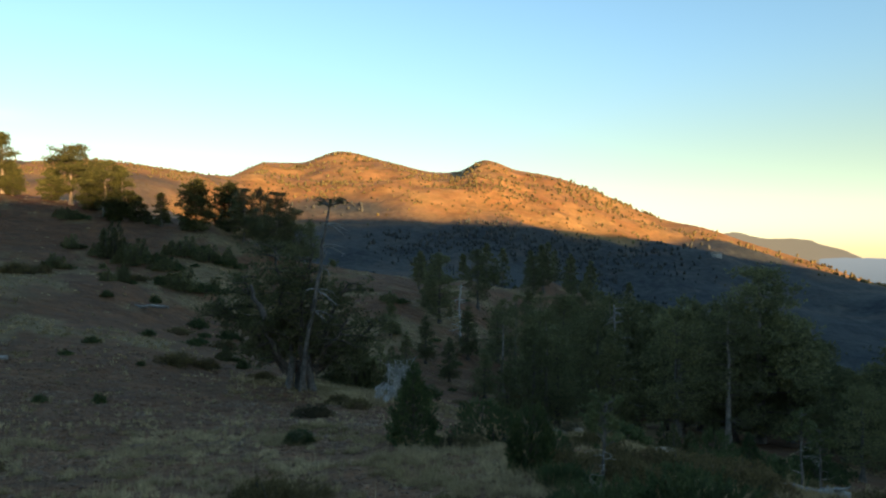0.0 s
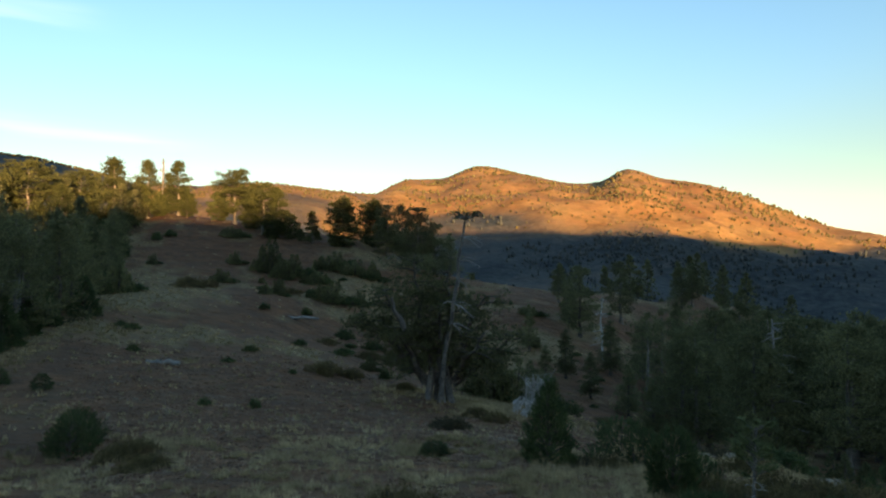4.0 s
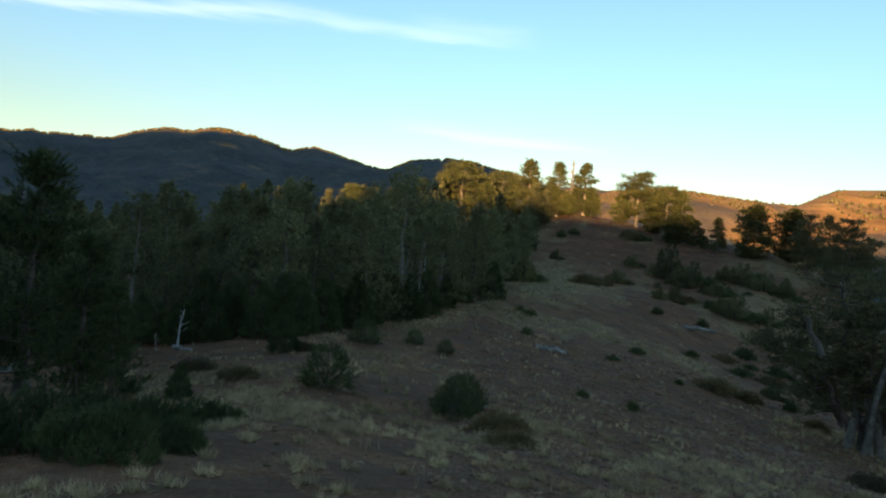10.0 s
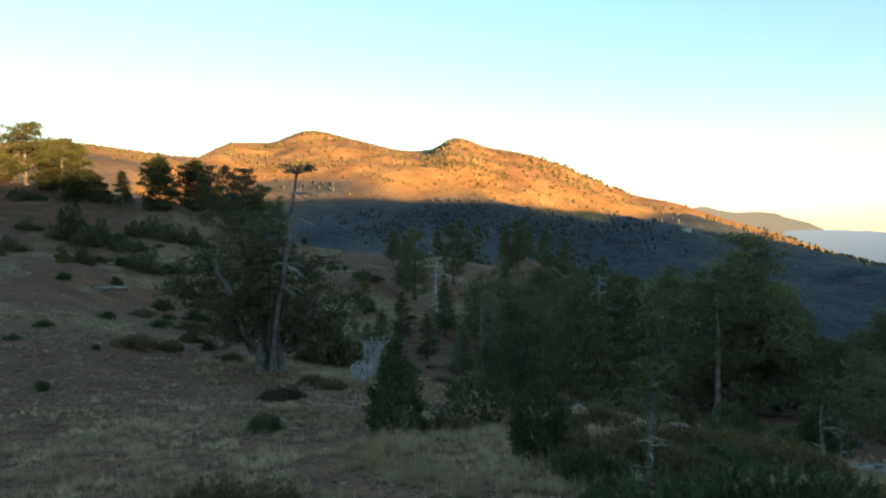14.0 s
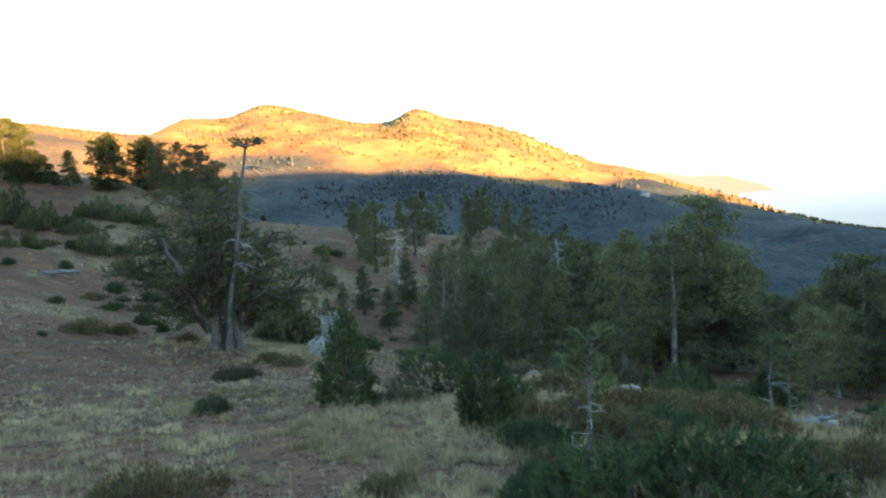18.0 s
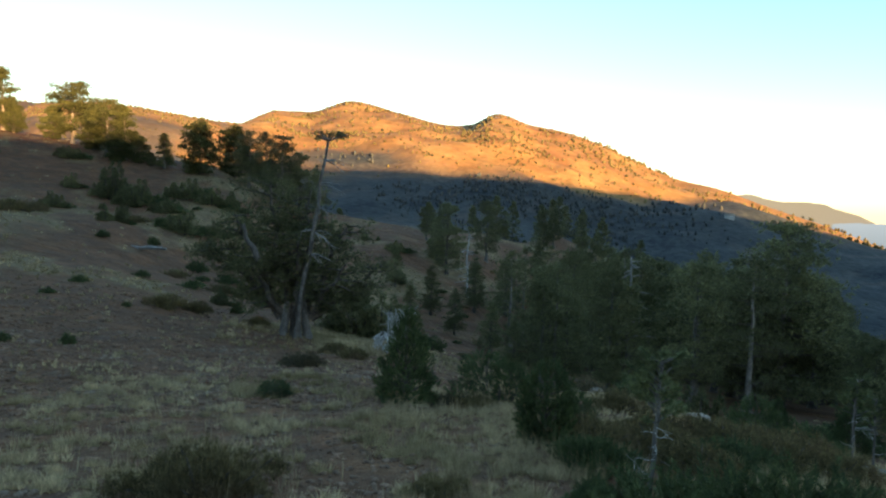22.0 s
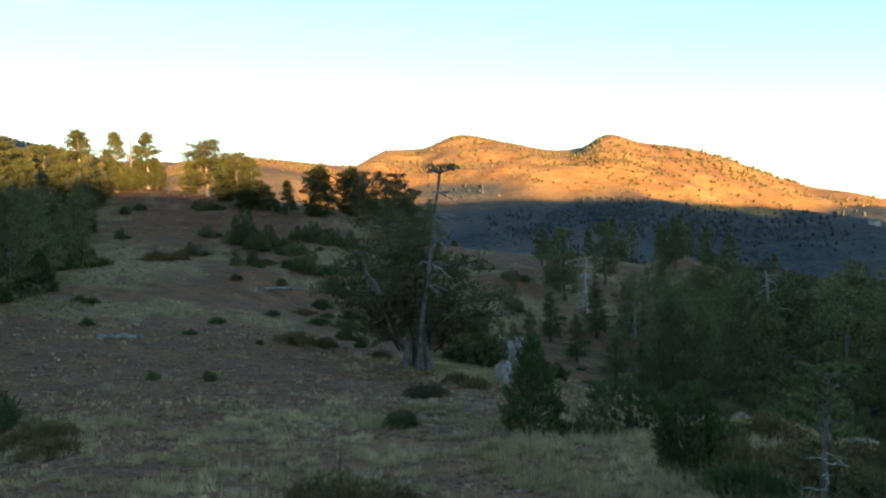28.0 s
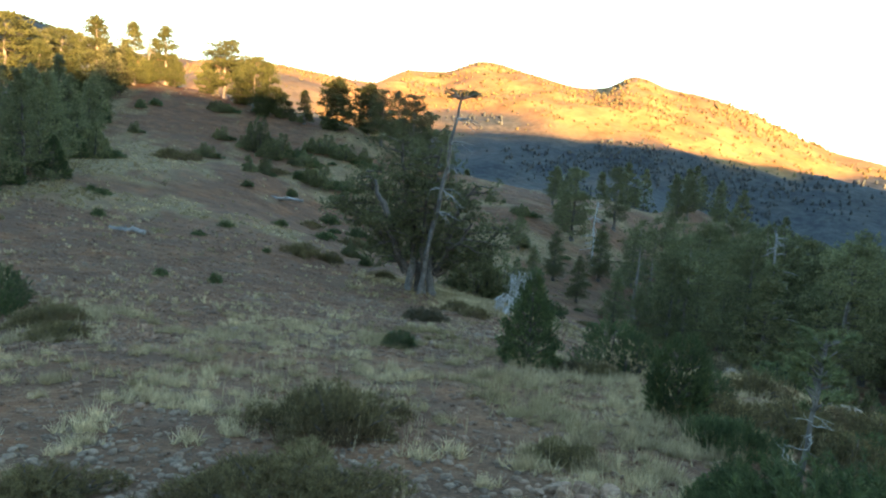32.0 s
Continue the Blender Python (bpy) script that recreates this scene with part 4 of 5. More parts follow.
def deep_wood(places):
    """The pines deep in the woods and beyond the knolls, joined."""
    nrng = np.random.RandomState(77)
    wood, crown = Soup(), Soup()
    for az, d, k in places:
        p, h = at(az, d), 8.6 * k
        tube(wood, [(p.x, p.y, p.z - 0.2), (p.x, p.y, p.z + h * 0.95)], [0.17 * k, 0.03], 5)
        n = 210
        u = nrng.uniform(0.08, 1.0, n)
        r = 2.1 * k * np.interp(u, [0, 0.2, 0.6, 1], [0.7, 1.0, 0.72, 0.12]) * nrng.uniform(0.25, 1.0, n) ** 0.6 * (0.8 + 0.3 * np.sin(u * 40 + az))
        a = nrng.uniform(0, 6.283, n)
        c = np.column_stack((p.x + np.cos(a) * r, p.y + np.sin(a) * r, p.z + u * h))
        tufts(crown, nrng, c, np.column_stack((np.cos(a), np.sin(a), np.full(n, 0.9))), 0.62, 5, 0.19, 0.8)
    root = tagged(empty("pine_wood"), "dense dark pine wood on the hillside", "wood", kind="stuff")
    tagged(part("trunks", wood.mesh("trunks", BARK), root), kind="stuff")
    tagged(part("crowns", crown.mesh("crowns", NEEDLES), root), kind="stuff")


deep_wood(deep)
for az, d, k in ((5.0, 106, 0.55), (8.4, 104, 0.75), (9.2, 108, 0.7), (-1.5, 80, 0.5), (0.3, 66, 0.85), (-0.6, 70, 0.6), (3.6, 77, 0.8), (12.7, 88, 0.95), (11.6, 92, 0.9), (13.8, 92, 0.95)):
    put(valley_kinds[rng.choice((0, 1, 2))], az, d, k)

# dead trees
pale_snag = snag("dead_tree", "bleached dead pine with drooping bare limbs", 54, 6.0, 0.1, 34, 1.6, BLEACHED, droop=-0.35)
grey_snag = snag("dead_tree", "grey dead tree with drooping bare limbs", 51, 6.0, 0.13, 26, 1.5, DEAD)
put(pale_snag, 2.1, 60, 0.95)
put(grey_snag, 15.6, 33, 1.1, label="grey dead trunk standing among the gully pines")
put(grey_snag, 12.6, 66, 0.95)
put(grey_snag, 17.8, 60, 1.15)
put(pale_snag, -46.1, 35, 0.62, label="grey dead tree with drooping limbs before the wood")
put(grey_snag, -47.6, 34, 0.55, label="grey dead tree with drooping limbs before the wood")
put(grey_snag, -44.6, 37, 0.6)
lit_snag = snag("dead_tree", "pale dead trunk shining on the sunlit crest", 52, 9.5, 0.2, 30, 1.8, BARK_PALE, top=0.45)
put(lit_snag, -34.4, 107, 0.9)
put(lit_snag, -51.9, 92, 0.75)
put(lit_snag, -48.8, 88, 0.7)
crooked = snag("dead_tree", "thin pale dead stem leaning at the wood's edge", 53, 1.3, 0.035, 5, 0.5, BLEACHED, droop=0.5)
put(crooked, -65.4, 23.4, 1.05, tilt=12)
put(crooked, -66.8, 23.5, 0.5, tilt=-14)


# ---------------------------------------------------------------- the old leaning pine
def leaning_pine():
    rng = np.random.RandomState(61)
    root = tagged(empty("old_pine_tree"), "old many-stemmed pine with a dead leaning trunk and flat top", "pine tree")
    base = Soup()
    for ang, r, h in ((0.0, 0.2, 1.6), (1.9, 0.15, 1.3), (3.7, 0.2, 1.5), (5.2, 0.14, 1.1)):
        o = np.array([math.cos(ang) * 0.45, math.sin(ang) * 0.3, -0.3])
        tube(base, [o * [1.5, 1.5, 1], o * [1.1, 1.1, -0.9], o * [0.7, 0.7, 0] + [0, 0, h]], [r * 1.25, r * 0.9, r * 0.65], 8)
    part("bole", base.mesh("bole", BARK_GREY, True), root, "grey flared foot of the stems")
    lean_stem = Soup()
    line = wander(rng, (0.1, -0.5, -0.1), (1.5, -1.3, 8.2), 10, 0.035)
    tube(lean_stem, line, np.linspace(0.12, 0.045, 10), 8)
    part("leaning_stem", lean_stem.mesh("leaning_stem", BARK_GREY, True), root, "grey dead leaning stem")
    stub = Soup()
    tube(stub, wander(rng, (-1.25, -1.05, 3.3), (-1.75, -1.4, 4.7), 7, 0.05), np.linspace(0.13, 0.06, 7), 7)
    part("broken_stem", stub.mesh("broken_stem", BARK_GREY, True), root, "broken grey stem")
    crown, where, ways = Soup(), [], []
    up = np.array([0, 0, 1.0])
    # top of each stem, and how many limbs it bears
    for top, limbs in (((-1.2, 0.5, 6.4), 44), ((0.5, 0.4, 6.1), 42), ((-2.6, 0.3, 5.0), 42), ((2.1, 0.4, 4.7), 38), ((3.5, 0.3, 3.1), 32), ((-3.5, -0.1, 3.9), 34), ((0.2, -0.3, 4.6), 20), ((-1.9, -1.0, 3.4), 14), ((2.2, -0.9, 3.2), 14)):
        foot = np.array([0.18 * top[0], 0.1, 0.8])
        s = wander(rng, foot, top, 7, 0.1)
        wood = Soup()
        tube(wood, s, np.linspace(0.17, 0.04, len(s)), 6)
        for k in range(limbs):
            u = rng.uniform(0.22, 1.0)
            i = u * (len(s) - 1)
            start = s[int(i)] + (s[min(int(i) + 1, len(s) - 1)] - s[int(i)]) * (i % 1)
            phi = rng.uniform(0, 6.28)
            length = rng.uniform(0.6, 1.7) * (1.15 - 0.4 * u)
            low = 0.25 if start[2] < 2.6 else 0.0
            out = np.array([math.cos(phi), math.sin(phi) * 0.8, rng.uniform(-0.2, 0.3) - low])
            bend = np.linspace(0, 1, 4)[:, None]
            tube(wood, start + out * length * bend + rng.normal(size=(4, 3)) * 0.05 * bend, np.linspace(0.04, 0.01, 4), 4)
            c = start + out * length * (rng.uniform(0.3, 1.05, 5) ** 0.7)[:, None] + rng.normal(size=(5, 3)) * [0.26, 0.26, 0.12]
            c = c[(c[:, 2] > 1.45 - 0.22 * abs(c[:, 0])) & (rng.uniform(0, 1, 5) < 0.78)]
            off = rng.normal(size=(9 * len(c), 3)) * [0.2, 0.2, 0.11]
            where.append(np.repeat(c, 9, 0) + off)
            ways.append(unit(off) * 0.5 + out * 0.4 + up * 0.5)
        part("stem", wood.mesh("stem", BARK), root)
    tip, wood = line[-1], Soup()
    for k in range(11):
        phi = rng.uniform(0, 6.28)
        out = np.array([math.cos(phi), math.sin(phi), rng.uniform(-0.1, 0.12)]) * rng.uniform(0.4, 0.85)
        tube(wood, [tip - [0, 0, 0.2], tip + out], [0.04, 0.012], 4)
        where.append(tip + out * rng.uniform(0.3, 1.1, (9, 1)) + rng.normal(size=(9, 3)) * [0.1, 0.1, 0.05])
        ways.append(np.tile(out + [0, 0, 0.5], (9, 1)))
    for k in range(26):
        i = rng.uniform(4, 9.4)
        start = line[int(i)]
        out = np.array([rng.uniform(-0.5, 1), rng.uniform(-0.6, 0.3), rng.uniform(-0.7, 0.0)]) * rng.uniform(0.5, 1.3)
        limb = Soup()
        tube(limb, [start, start + out * 0.5 + [0, 0, 0.08], start + out], [0.035, 0.02, 0.008], 4)
        for j in range(2):
            q = start + out * rng.uniform(0.5, 0.9)
            tube(limb, [q, q + rng.normal(size=3) * 0.2 + [0, 0, -0.12]], [0.012, 0.004], 3)
        part("dead_limb", limb.mesh("dead_limb", DEAD), root)
    tufts(crown, rng, np.concatenate(where), np.concatenate(ways), 0.17, 9, 0.032)
    part("flat_top", wood.mesh("flat_top", DEAD), root)
    part("crown", crown.mesh("crown", NEEDLES), root)
    return root


put(leaning_pine(), -11.9, 28.8, 1.0, turn=0)


# a tangle of bleached roots and boughs
def root_tangle():
    rng = np.random.RandomState(62)
    root = tagged(empty("dead_stump"), "bleached white uprooted stump with a tangle of bare boughs", "tree stump")
    body = Soup()
    tube(body, wander(rng, (-0.35, 0, -0.1), (0.35, 0.1, 0.7), 5, 0.06), (0.2, 0.2, 0.17, 0.13, 0.08), 8)
    # a cage of roots arching from the top of the stump to the ground
    for k in range(26):
        a, r = rng.uniform(0, 6.28), rng.uniform(0.3, 0.6)
        top = np.array([rng.uniform(-0.3, 0.05), rng.uniform(-0.15, 0.15), rng.uniform(0.75, 1.0)])
        foot = np.array([-0.12 + math.cos(a) * r, math.sin(a) * r, rng.uniform(-0.05, 0.35)])
        waist = top * 0.45 + foot * 0.55 + [math.cos(a) * 0.16, math.sin(a) * 0.16, 0.16]
        arch = Soup()
        tube(arch, [top, waist + rng.normal(size=3) * 0.03, foot], [0.03, 0.026, 0.012], 5)
        part("root", arch.mesh("root", BLEACHED, True), root)
    for k in range(10):
        a = rng.uniform(2.4, 4.0)
        o = np.array([-0.3, 0, rng.uniform(0.3, 0.8)])
        spike = Soup()
        tube(spike, wander(rng, o, o + [math.cos(a) * 0.4, math.sin(a) * 0.4, rng.uniform(-0.2, 0.3)], 4, 0.06), [0.026, 0.02, 0.014, 0.006], 4)
        part("root", spike.mesh("root", BLEACHED), root)
    # the thin boughs that fan out above it
    for k in range(26):
        o = np.array([rng.uniform(0.0, 0.45), rng.uniform(-0.2, 0.2), rng.uniform(0.2, 0.7)])
        e = np.array([rng.uniform(-0.3, 1.1), rng.uniform(-0.4, 0.4), rng.uniform(1.2, 2.0)])
        pts = wander(rng, o, e, 6, 0.08)
        boughs = Soup()
        tube(boughs, pts, np.linspace(0.03, 0.008, 6), 4)
        for q in pts[2:]:
            for j in range(2):
                tube(boughs, [q, q + rng.normal(size=3) * 0.17 + [0, 0, 0.06]], [0.014, 0.005], 3)
        part("bough", boughs.mesh("bough", BLEACHED), root, "thin grey bough")
    part("stump", body.mesh("stump", BLEACHED, True), root)
    return root


put(root_tangle(), -4.15, 26.5, 0.9, turn=0)


# ---------------------------------------------------------------- shrubs
def shrub(name, label, group, seed, w, h, leaves, n, tuft, blades, width, stalks=0, category="shrub", upright=0.9):
    """A low shrub: a dome of many leafy twigs, w wide and h high, with its stems."""
    rng = np.random.RandomState(seed)
    root = tagged(empty(name), label, category, group)
    stems, leaf = Soup(), Soup()
    a, r = rng.uniform(0, 6.28, n), np.sqrt(rng.uniform(0, 1, n))
    lump = 0.8 + 0.3 * np.sin(a * 3 + seed) * np.sin(a * 2 + 1.3 * seed) + 0.16 * np.sin(a * 7 + 2 * seed)
    top = h * np.sqrt(np.maximum(0.05, 1 - r ** 2 * 0.95)) * (0.75 + 0.25 * lump)
    z = top * rng.uniform(0.2, 1.0, n) ** 0.7 * rng.uniform(0.6, 1.22, n)
    p = np.column_stack((np.cos(a) * r * w / 2 * lump, np.sin(a) * r * w / 2 * lump, z))
    way = np.column_stack((np.cos(a) * r * 0.7, np.sin(a) * r * 0.7, np.full(n, upright))) + rng.normal(size=(n, 3)) * 0.25
    tufts(leaf, rng, p - unit(way) * tuft * 0.4, way, tuft, blades, width, 0.55)
    for k in range(min(40, n // 8)):
        tube(stems, [(p[k][0] * 0.15, p[k][1] * 0.15, -0.04), p[k] * [0.6, 0.6, 0.5], p[k]], [0.012 * (w + 0.5), 0.009 * (w + 0.3), 0.004], 4)
    part("woody_base", stems.mesh("woody_base", BARK), root)
    part("foliage", leaf.mesh("foliage", leaves), root)
    if stalks:
        dry = Soup()
        q = np.column_stack((rng.uniform(-w / 2, w / 2, stalks), rng.uniform(-w / 3, w / 3, stalks), np.full(stalks, 0.02)))
        tufts(dry, rng, q, np.tile([0, 0, 1.0], (stalks, 1)), h * 0.95, 7, 0.004, 0.2)
        tagged(part("dry_grass", dry.mesh("dry_grass", GRASS_DRY), root, "pale dry grass stalks"), kind="stuff")
    return root


def thicket(name, label, group, seed, w, h, leaders, shoots, needle, blades, width, leaves):
    """A bush of several pointed leaders that stand close together."""
    rng = np.random.RandomState(seed)
    root = tagged(empty(name), label, "shrub", group)
    stems, leaf = Soup(), Soup()
    for k in range(leaders):
        a, r = k * 2.4 + rng.uniform(-0.4, 0.4), w * 0.34 * math.sqrt((k + 0.3) / leaders)
        foot = np.array([math.cos(a) * r, math.sin(a) * r, 0.0])
        top = h * rng.uniform(0.5, 1.0) * (1.1 - 0.6 * r / w)
        girth = w * rng.uniform(0.15, 0.25)
        tube(stems, wander(rng, foot * [0.5, 0.5, 1] - [0, 0, 0.05], foot + [0, 0, top * 0.9], 4, 0.02 * h), np.linspace(0.03, 0.008, 4) * w, 5)
        u, b = rng.uniform(0, 1, shoots) ** 1.3, rng.uniform(0, 6.283, shoots)
        q = girth * np.interp(u, [0, 0.2, 0.6, 1], [0.85, 1.0, 0.6, 0.06]) * rng.uniform(0.25, 1.0, shoots) ** 0.5 * (1 + 0.25 * np.sin(b * 3 + u * 9 + k))
        p = foot + np.column_stack((np.cos(b) * q, np.sin(b) * q, 0.02 * h + u * top))
        tufts(leaf, rng, p, np.column_stack((np.cos(b) * (0.9 - 0.6 * u), np.sin(b) * (0.9 - 0.6 * u), np.full(shoots, 0.8))), needle, blades, width, 0.5)
    part("woody_base", stems.mesh("woody_base", BARK), root)
    part("foliage", leaf.mesh("foliage", leaves), root)
    return root


HEATH_GROUP, SLOPE_GROUP = "low heath shrubs", "shrubs on the hillside"
heath_a = shrub("heath_shrub", "low grey-green heath shrub grown through with dry grass", HEATH_GROUP, 71, 1.5, 0.4, HEATH, 2400, 0.085, 11, 0.006, 60)
heath_b = shrub("heath_shrub", "low green heath shrub on the stony ground", HEATH_GROUP, 72, 1.2, 0.3, HEATH, 2600, 0.06, 11, 0.006, 8)
heath_c = shrub("heath_shrub", "brown cushion of dry heath", HEATH_GROUP, 73, 1.3, 0.34, HEATH_BROWN, 1000, 0.1, 9, 0.012, 0)
heath_olive = shrub("heath_shrub", "olive-brown mound of heath grown through with dry grass", HEATH_GROUP, 77, 1.4, 0.42, HEATH, 1500, 0.08, 9, 0.01, 30)
withered = shrub("withered_shrub", "withered shrub with upright cream seed heads", "withered shrubs", 78, 1.1, 0.7, GRASS_DRY, 130, 0.1, 7, 0.014, 0)
juniper = thicket("juniper_bush", "dark green pointed juniper bush on the hillside", SLOPE_GROUP, 74, 2.0, 1.35, 7, 150, 0.17, 7, 0.034, NEEDLES)
juniper_low = shrub("juniper_bush", "low spreading dark juniper on the hillside", SLOPE_GROUP, 75, 2.0, 0.6, NEEDLES_FRESH, 380, 0.22, 9, 0.03, 0)
green_mat = shrub("heath_shrub", "green mat of low heath on the slope", SLOPE_GROUP, 76, 2.2, 0.42, HEATH, 420, 0.2, 9, 0.026, 0)

put(heath_a, -15.5, 6.4, 1.0, turn=10)
put(heath_b, -16.2, 4.4, 1.3, turn=30, stretch=0.8, label="broad green heath shrub on stony ground")
put(heath_b, -33.5, 4.7, 0.75, stretch=0.8)
put(heath_b, 2.0, 6.1, 0.66, stretch=0.8)
put(heath_a, -38.0, 13.6, 0.95, turn=60, label="brownish heath shrub on the open slope")
put(heath_b, -37.2, 12.2, 0.9)
put(heath_c, -10.8, 19.6, 1.25, turn=20)
put(heath_b, 3.4, 11.4, 0.85)
put(heath_c, 1.2, 11.6, 0.7)
put(heath_c, -2.8, 21, 0.9)
put(heath_c, 12.6, 14.3, 0.95)
put(heath_a, 35.5, 6.9, 1.25, turn=80, stretch=0.65, label="long heath shrub with tall dry grass")
put(heath_a, 43.0, 7.4, 1.2, turn=20, stretch=0.65)
put(heath_b, 29.0, 9.2, 1.2)
put(heath_a, 24.5, 10.6, 1.0)
put(heath_b, 50.0, 7.0, 1.2)
for az, d, k in ((17.5, 9.6, 0.9), (20.5, 8.0, 0.8), (22.4, 9.8, 1.1), (26.0, 9.2, 1.0), (27.5, 11.4, 1.0), (38.5, 9.6, 0.9), (14.6, 11.6, 0.8)):
    put(heath_olive, az, d, k)
put(withered, 5.6, 11.7, 1.0)
put(withered, 3.4, 11.9, 0.8)
put(withered, 9.4, 9.6, 0.8)
put(heath_c, -63.5, 18.4, 1.0)
put(heath_a, -69.0, 13.5, 1.0)
put(heath_b, -60.0, 16.5, 1.0)
put(heath_c, -55.5, 21.0, 0.8)

put(young_pine, -1.9, 11.7, 0.92, turn=0, stretch=1.12, label="dense dark young pine on the grassy slope")
put(bushy_pine, 4.4, 12.4, 0.85, stretch=0.9)
put(bushy_pine, 6.3, 12.0, 0.6)
put(block_pine, 9.3, 8.6, 0.66, stretch=1.35)
put(bushy_pine, 11.4, 9.4, 0.42)
put(heath_a, 13.0, 8.6, 0.8)
put(heath_b, 17.6, 8.6, 1.1)
put(heath_a, 20.5, 10.2, 0.9)
put(bushy_pine, 24.6, 13.8, 0.7)
put(block_pine, -12.4, 12.4, 0.58, stretch=0.46, label="small dark green bush on the stony slope")
put(bushy_pine, -50.5, 23.2, 0.72)
put(bushy_pine, -53.1, 15.0, 0.8)
put(bushy_pine, -42.3, 14.9, 0.72)
put(bushy_pine, -46.3, 24.3, 0.46)
put(bushy_pine, -43.6, 22.9, 0.42)
put(bushy_pine, -41.6, 15.7, 0.7)
put(young_pine, -57.0, 20.5, 0.9)
put(young_pine, -64.5, 14.5, 0.5)
put(bushy_pine, -79.0, 12.5, 0.8)
for az, d, k in ((31.2, 22, 1.0), (40.5, 19, 0.8), (26.5, 22, 0.8)):
    put(young_pine, az, d, k)

# shrubs on the hillside: heading, distance, width, height
for az, d, w, h in ((-37.8, 59.7, 2.3, 3.0), (-35.2, 78.2, 1.0, 1.3), (-29.1, 93.5, 2.4, 1.6), (-30.0, 70.2, 1.65, 1.5), (-28.9, 81.6, 1.5, 1.7), (-26.1, 78.3, 3.3, 4.1), (-24.5, 75, 3.2, 2.8),
                    (-25.4, 62.2, 1.1, 1.6), (-20.9, 78.2, 3.3, 2.3), (-19.0, 75.9, 2.6, 1.9), (-17.5, 76.5, 1.9, 2.2), (-21.1, 65.4, 2.8, 2.2), (-18.6, 65.9, 1.2, 1.7), (-17.9, 37.5, 0.8, 0.95),
                    (-6.7, 74.7, 0.75, 1.1), (-3.9, 69.3, 1.75, 1.2), (-7.2, 34, 2.4, 2.6), (-5.0, 35, 2.6, 2.4), (-3.2, 36, 2.2, 2.2), (-41.1, 81, 2.8, 3.4), (-22.4, 72, 2.2, 1.6)):
    put(juniper, az, d, w / 1.6, stretch=0.9 * h / 1.25 / (w / 1.6))
    put(juniper_low, az + 0.55 * w * 57 / d, d + 0.4, w / 1.8)
    put(juniper, az - 0.45 * w * 57 / d, d + 0.7, w / 2.8, stretch=0.9)
for az, d, w, h in ((-36.9, 41.8, 1.05, 0.42), (-37.0, 33.4, 0.7, 0.35), (-22.7, 66, 1.7, 0.8), (-23.2, 56.7, 1.2, 0.7), (-20.0, 53.1, 2.0, 0.8), (-17.7, 50.2, 1.7, 0.76), (-28.0, 36.2, 0.9, 0.36),
                    (-23.8, 42.9, 1.1, 0.43), (-29.8, 31.8, 0.8, 0.22), (-24.6, 30.3, 0.45, 0.22), (-16.6, 34.3, 0.75, 0.57), (-26.7, 54.3, 1.15, 0.55), (-34.9, 91, 1.5, 1.1), (-33.9, 92.6, 1.95, 0.95),
                    (-5.6, 74.4, 0.6, 0.5), (-37.7, 43, 0.8, 0.37), (-28.0, 20.5, 0.5, 0.3), (-32.0, 21, 0.5, 0.25), (-14.5, 40, 1.4, 0.6), (-13.0, 46, 1.6, 0.7), (-9.0, 44, 1.6, 0.8)):
    put(juniper_low, az, d, w / 2.0, stretch=h / 0.6 / (w / 2.0))
for az, d, w, h in ((-22.0, 31.8, 2.5, 0.6), (-19.6, 32.5, 1.7, 0.5), (-32.6, 63.9, 3.8, 1.0), (-31.0, 66, 2.6, 0.8), (-24.5, 66, 2.6, 0.6), (-15.0, 31, 1.6, 0.4), (-8.5, 24.5, 1.4, 0.4), (-6.8, 23, 1.2, 0.4), (-18.0, 44, 2.4, 0.6), (-21.5, 48, 2.4, 0.5)):
    put(green_mat, az, d, w / 2.2, stretch=h / 0.42 / (w / 2.2))


# scattered bushes between the open slope and the gully
for az, d in scatter(rng, 50, lambda a, r: r > 60 or a > -21, -27, -12, 42, 82, 2.0):
    put(rng.choice((juniper, juniper_low)), az, d, rng.uniform(0.35, 0.85), stretch=rng.uniform(0.7, 1.1))
for az, d in scatter(rng, 30, lambda a, r: r < 60 or a > -2, -7, 9, 33, 84, 2.6):
    put(rng.choice((juniper, juniper_low, juniper_low, green_mat)), az, d, rng.uniform(0.3, 0.75), stretch=rng.uniform(0.7, 1.1))
for az, d, k in ((-2.6, 47, 0.4), (-0.9, 52, 0.5), (1.2, 46, 0.42), (2.8, 56, 0.6), (4.3, 44, 0.45), (5.4, 62, 0.7), (-4.0, 58, 0.45), (6.3, 40, 0.45)):
    put(valley_kinds[2], az, d, k)


# low bushes along the edge of the steep slope
for az, d in scatter(rng, 30, lambda a, r: r > 13.5 + 0.05 * a, 14, 47, 13, 27, 1.3):
    put(rng.choice((juniper, juniper_low, juniper_low, green_mat, heath_b)), az, d, rng.uniform(0.5, 1.0), stretch=rng.uniform(0.8, 1.2))


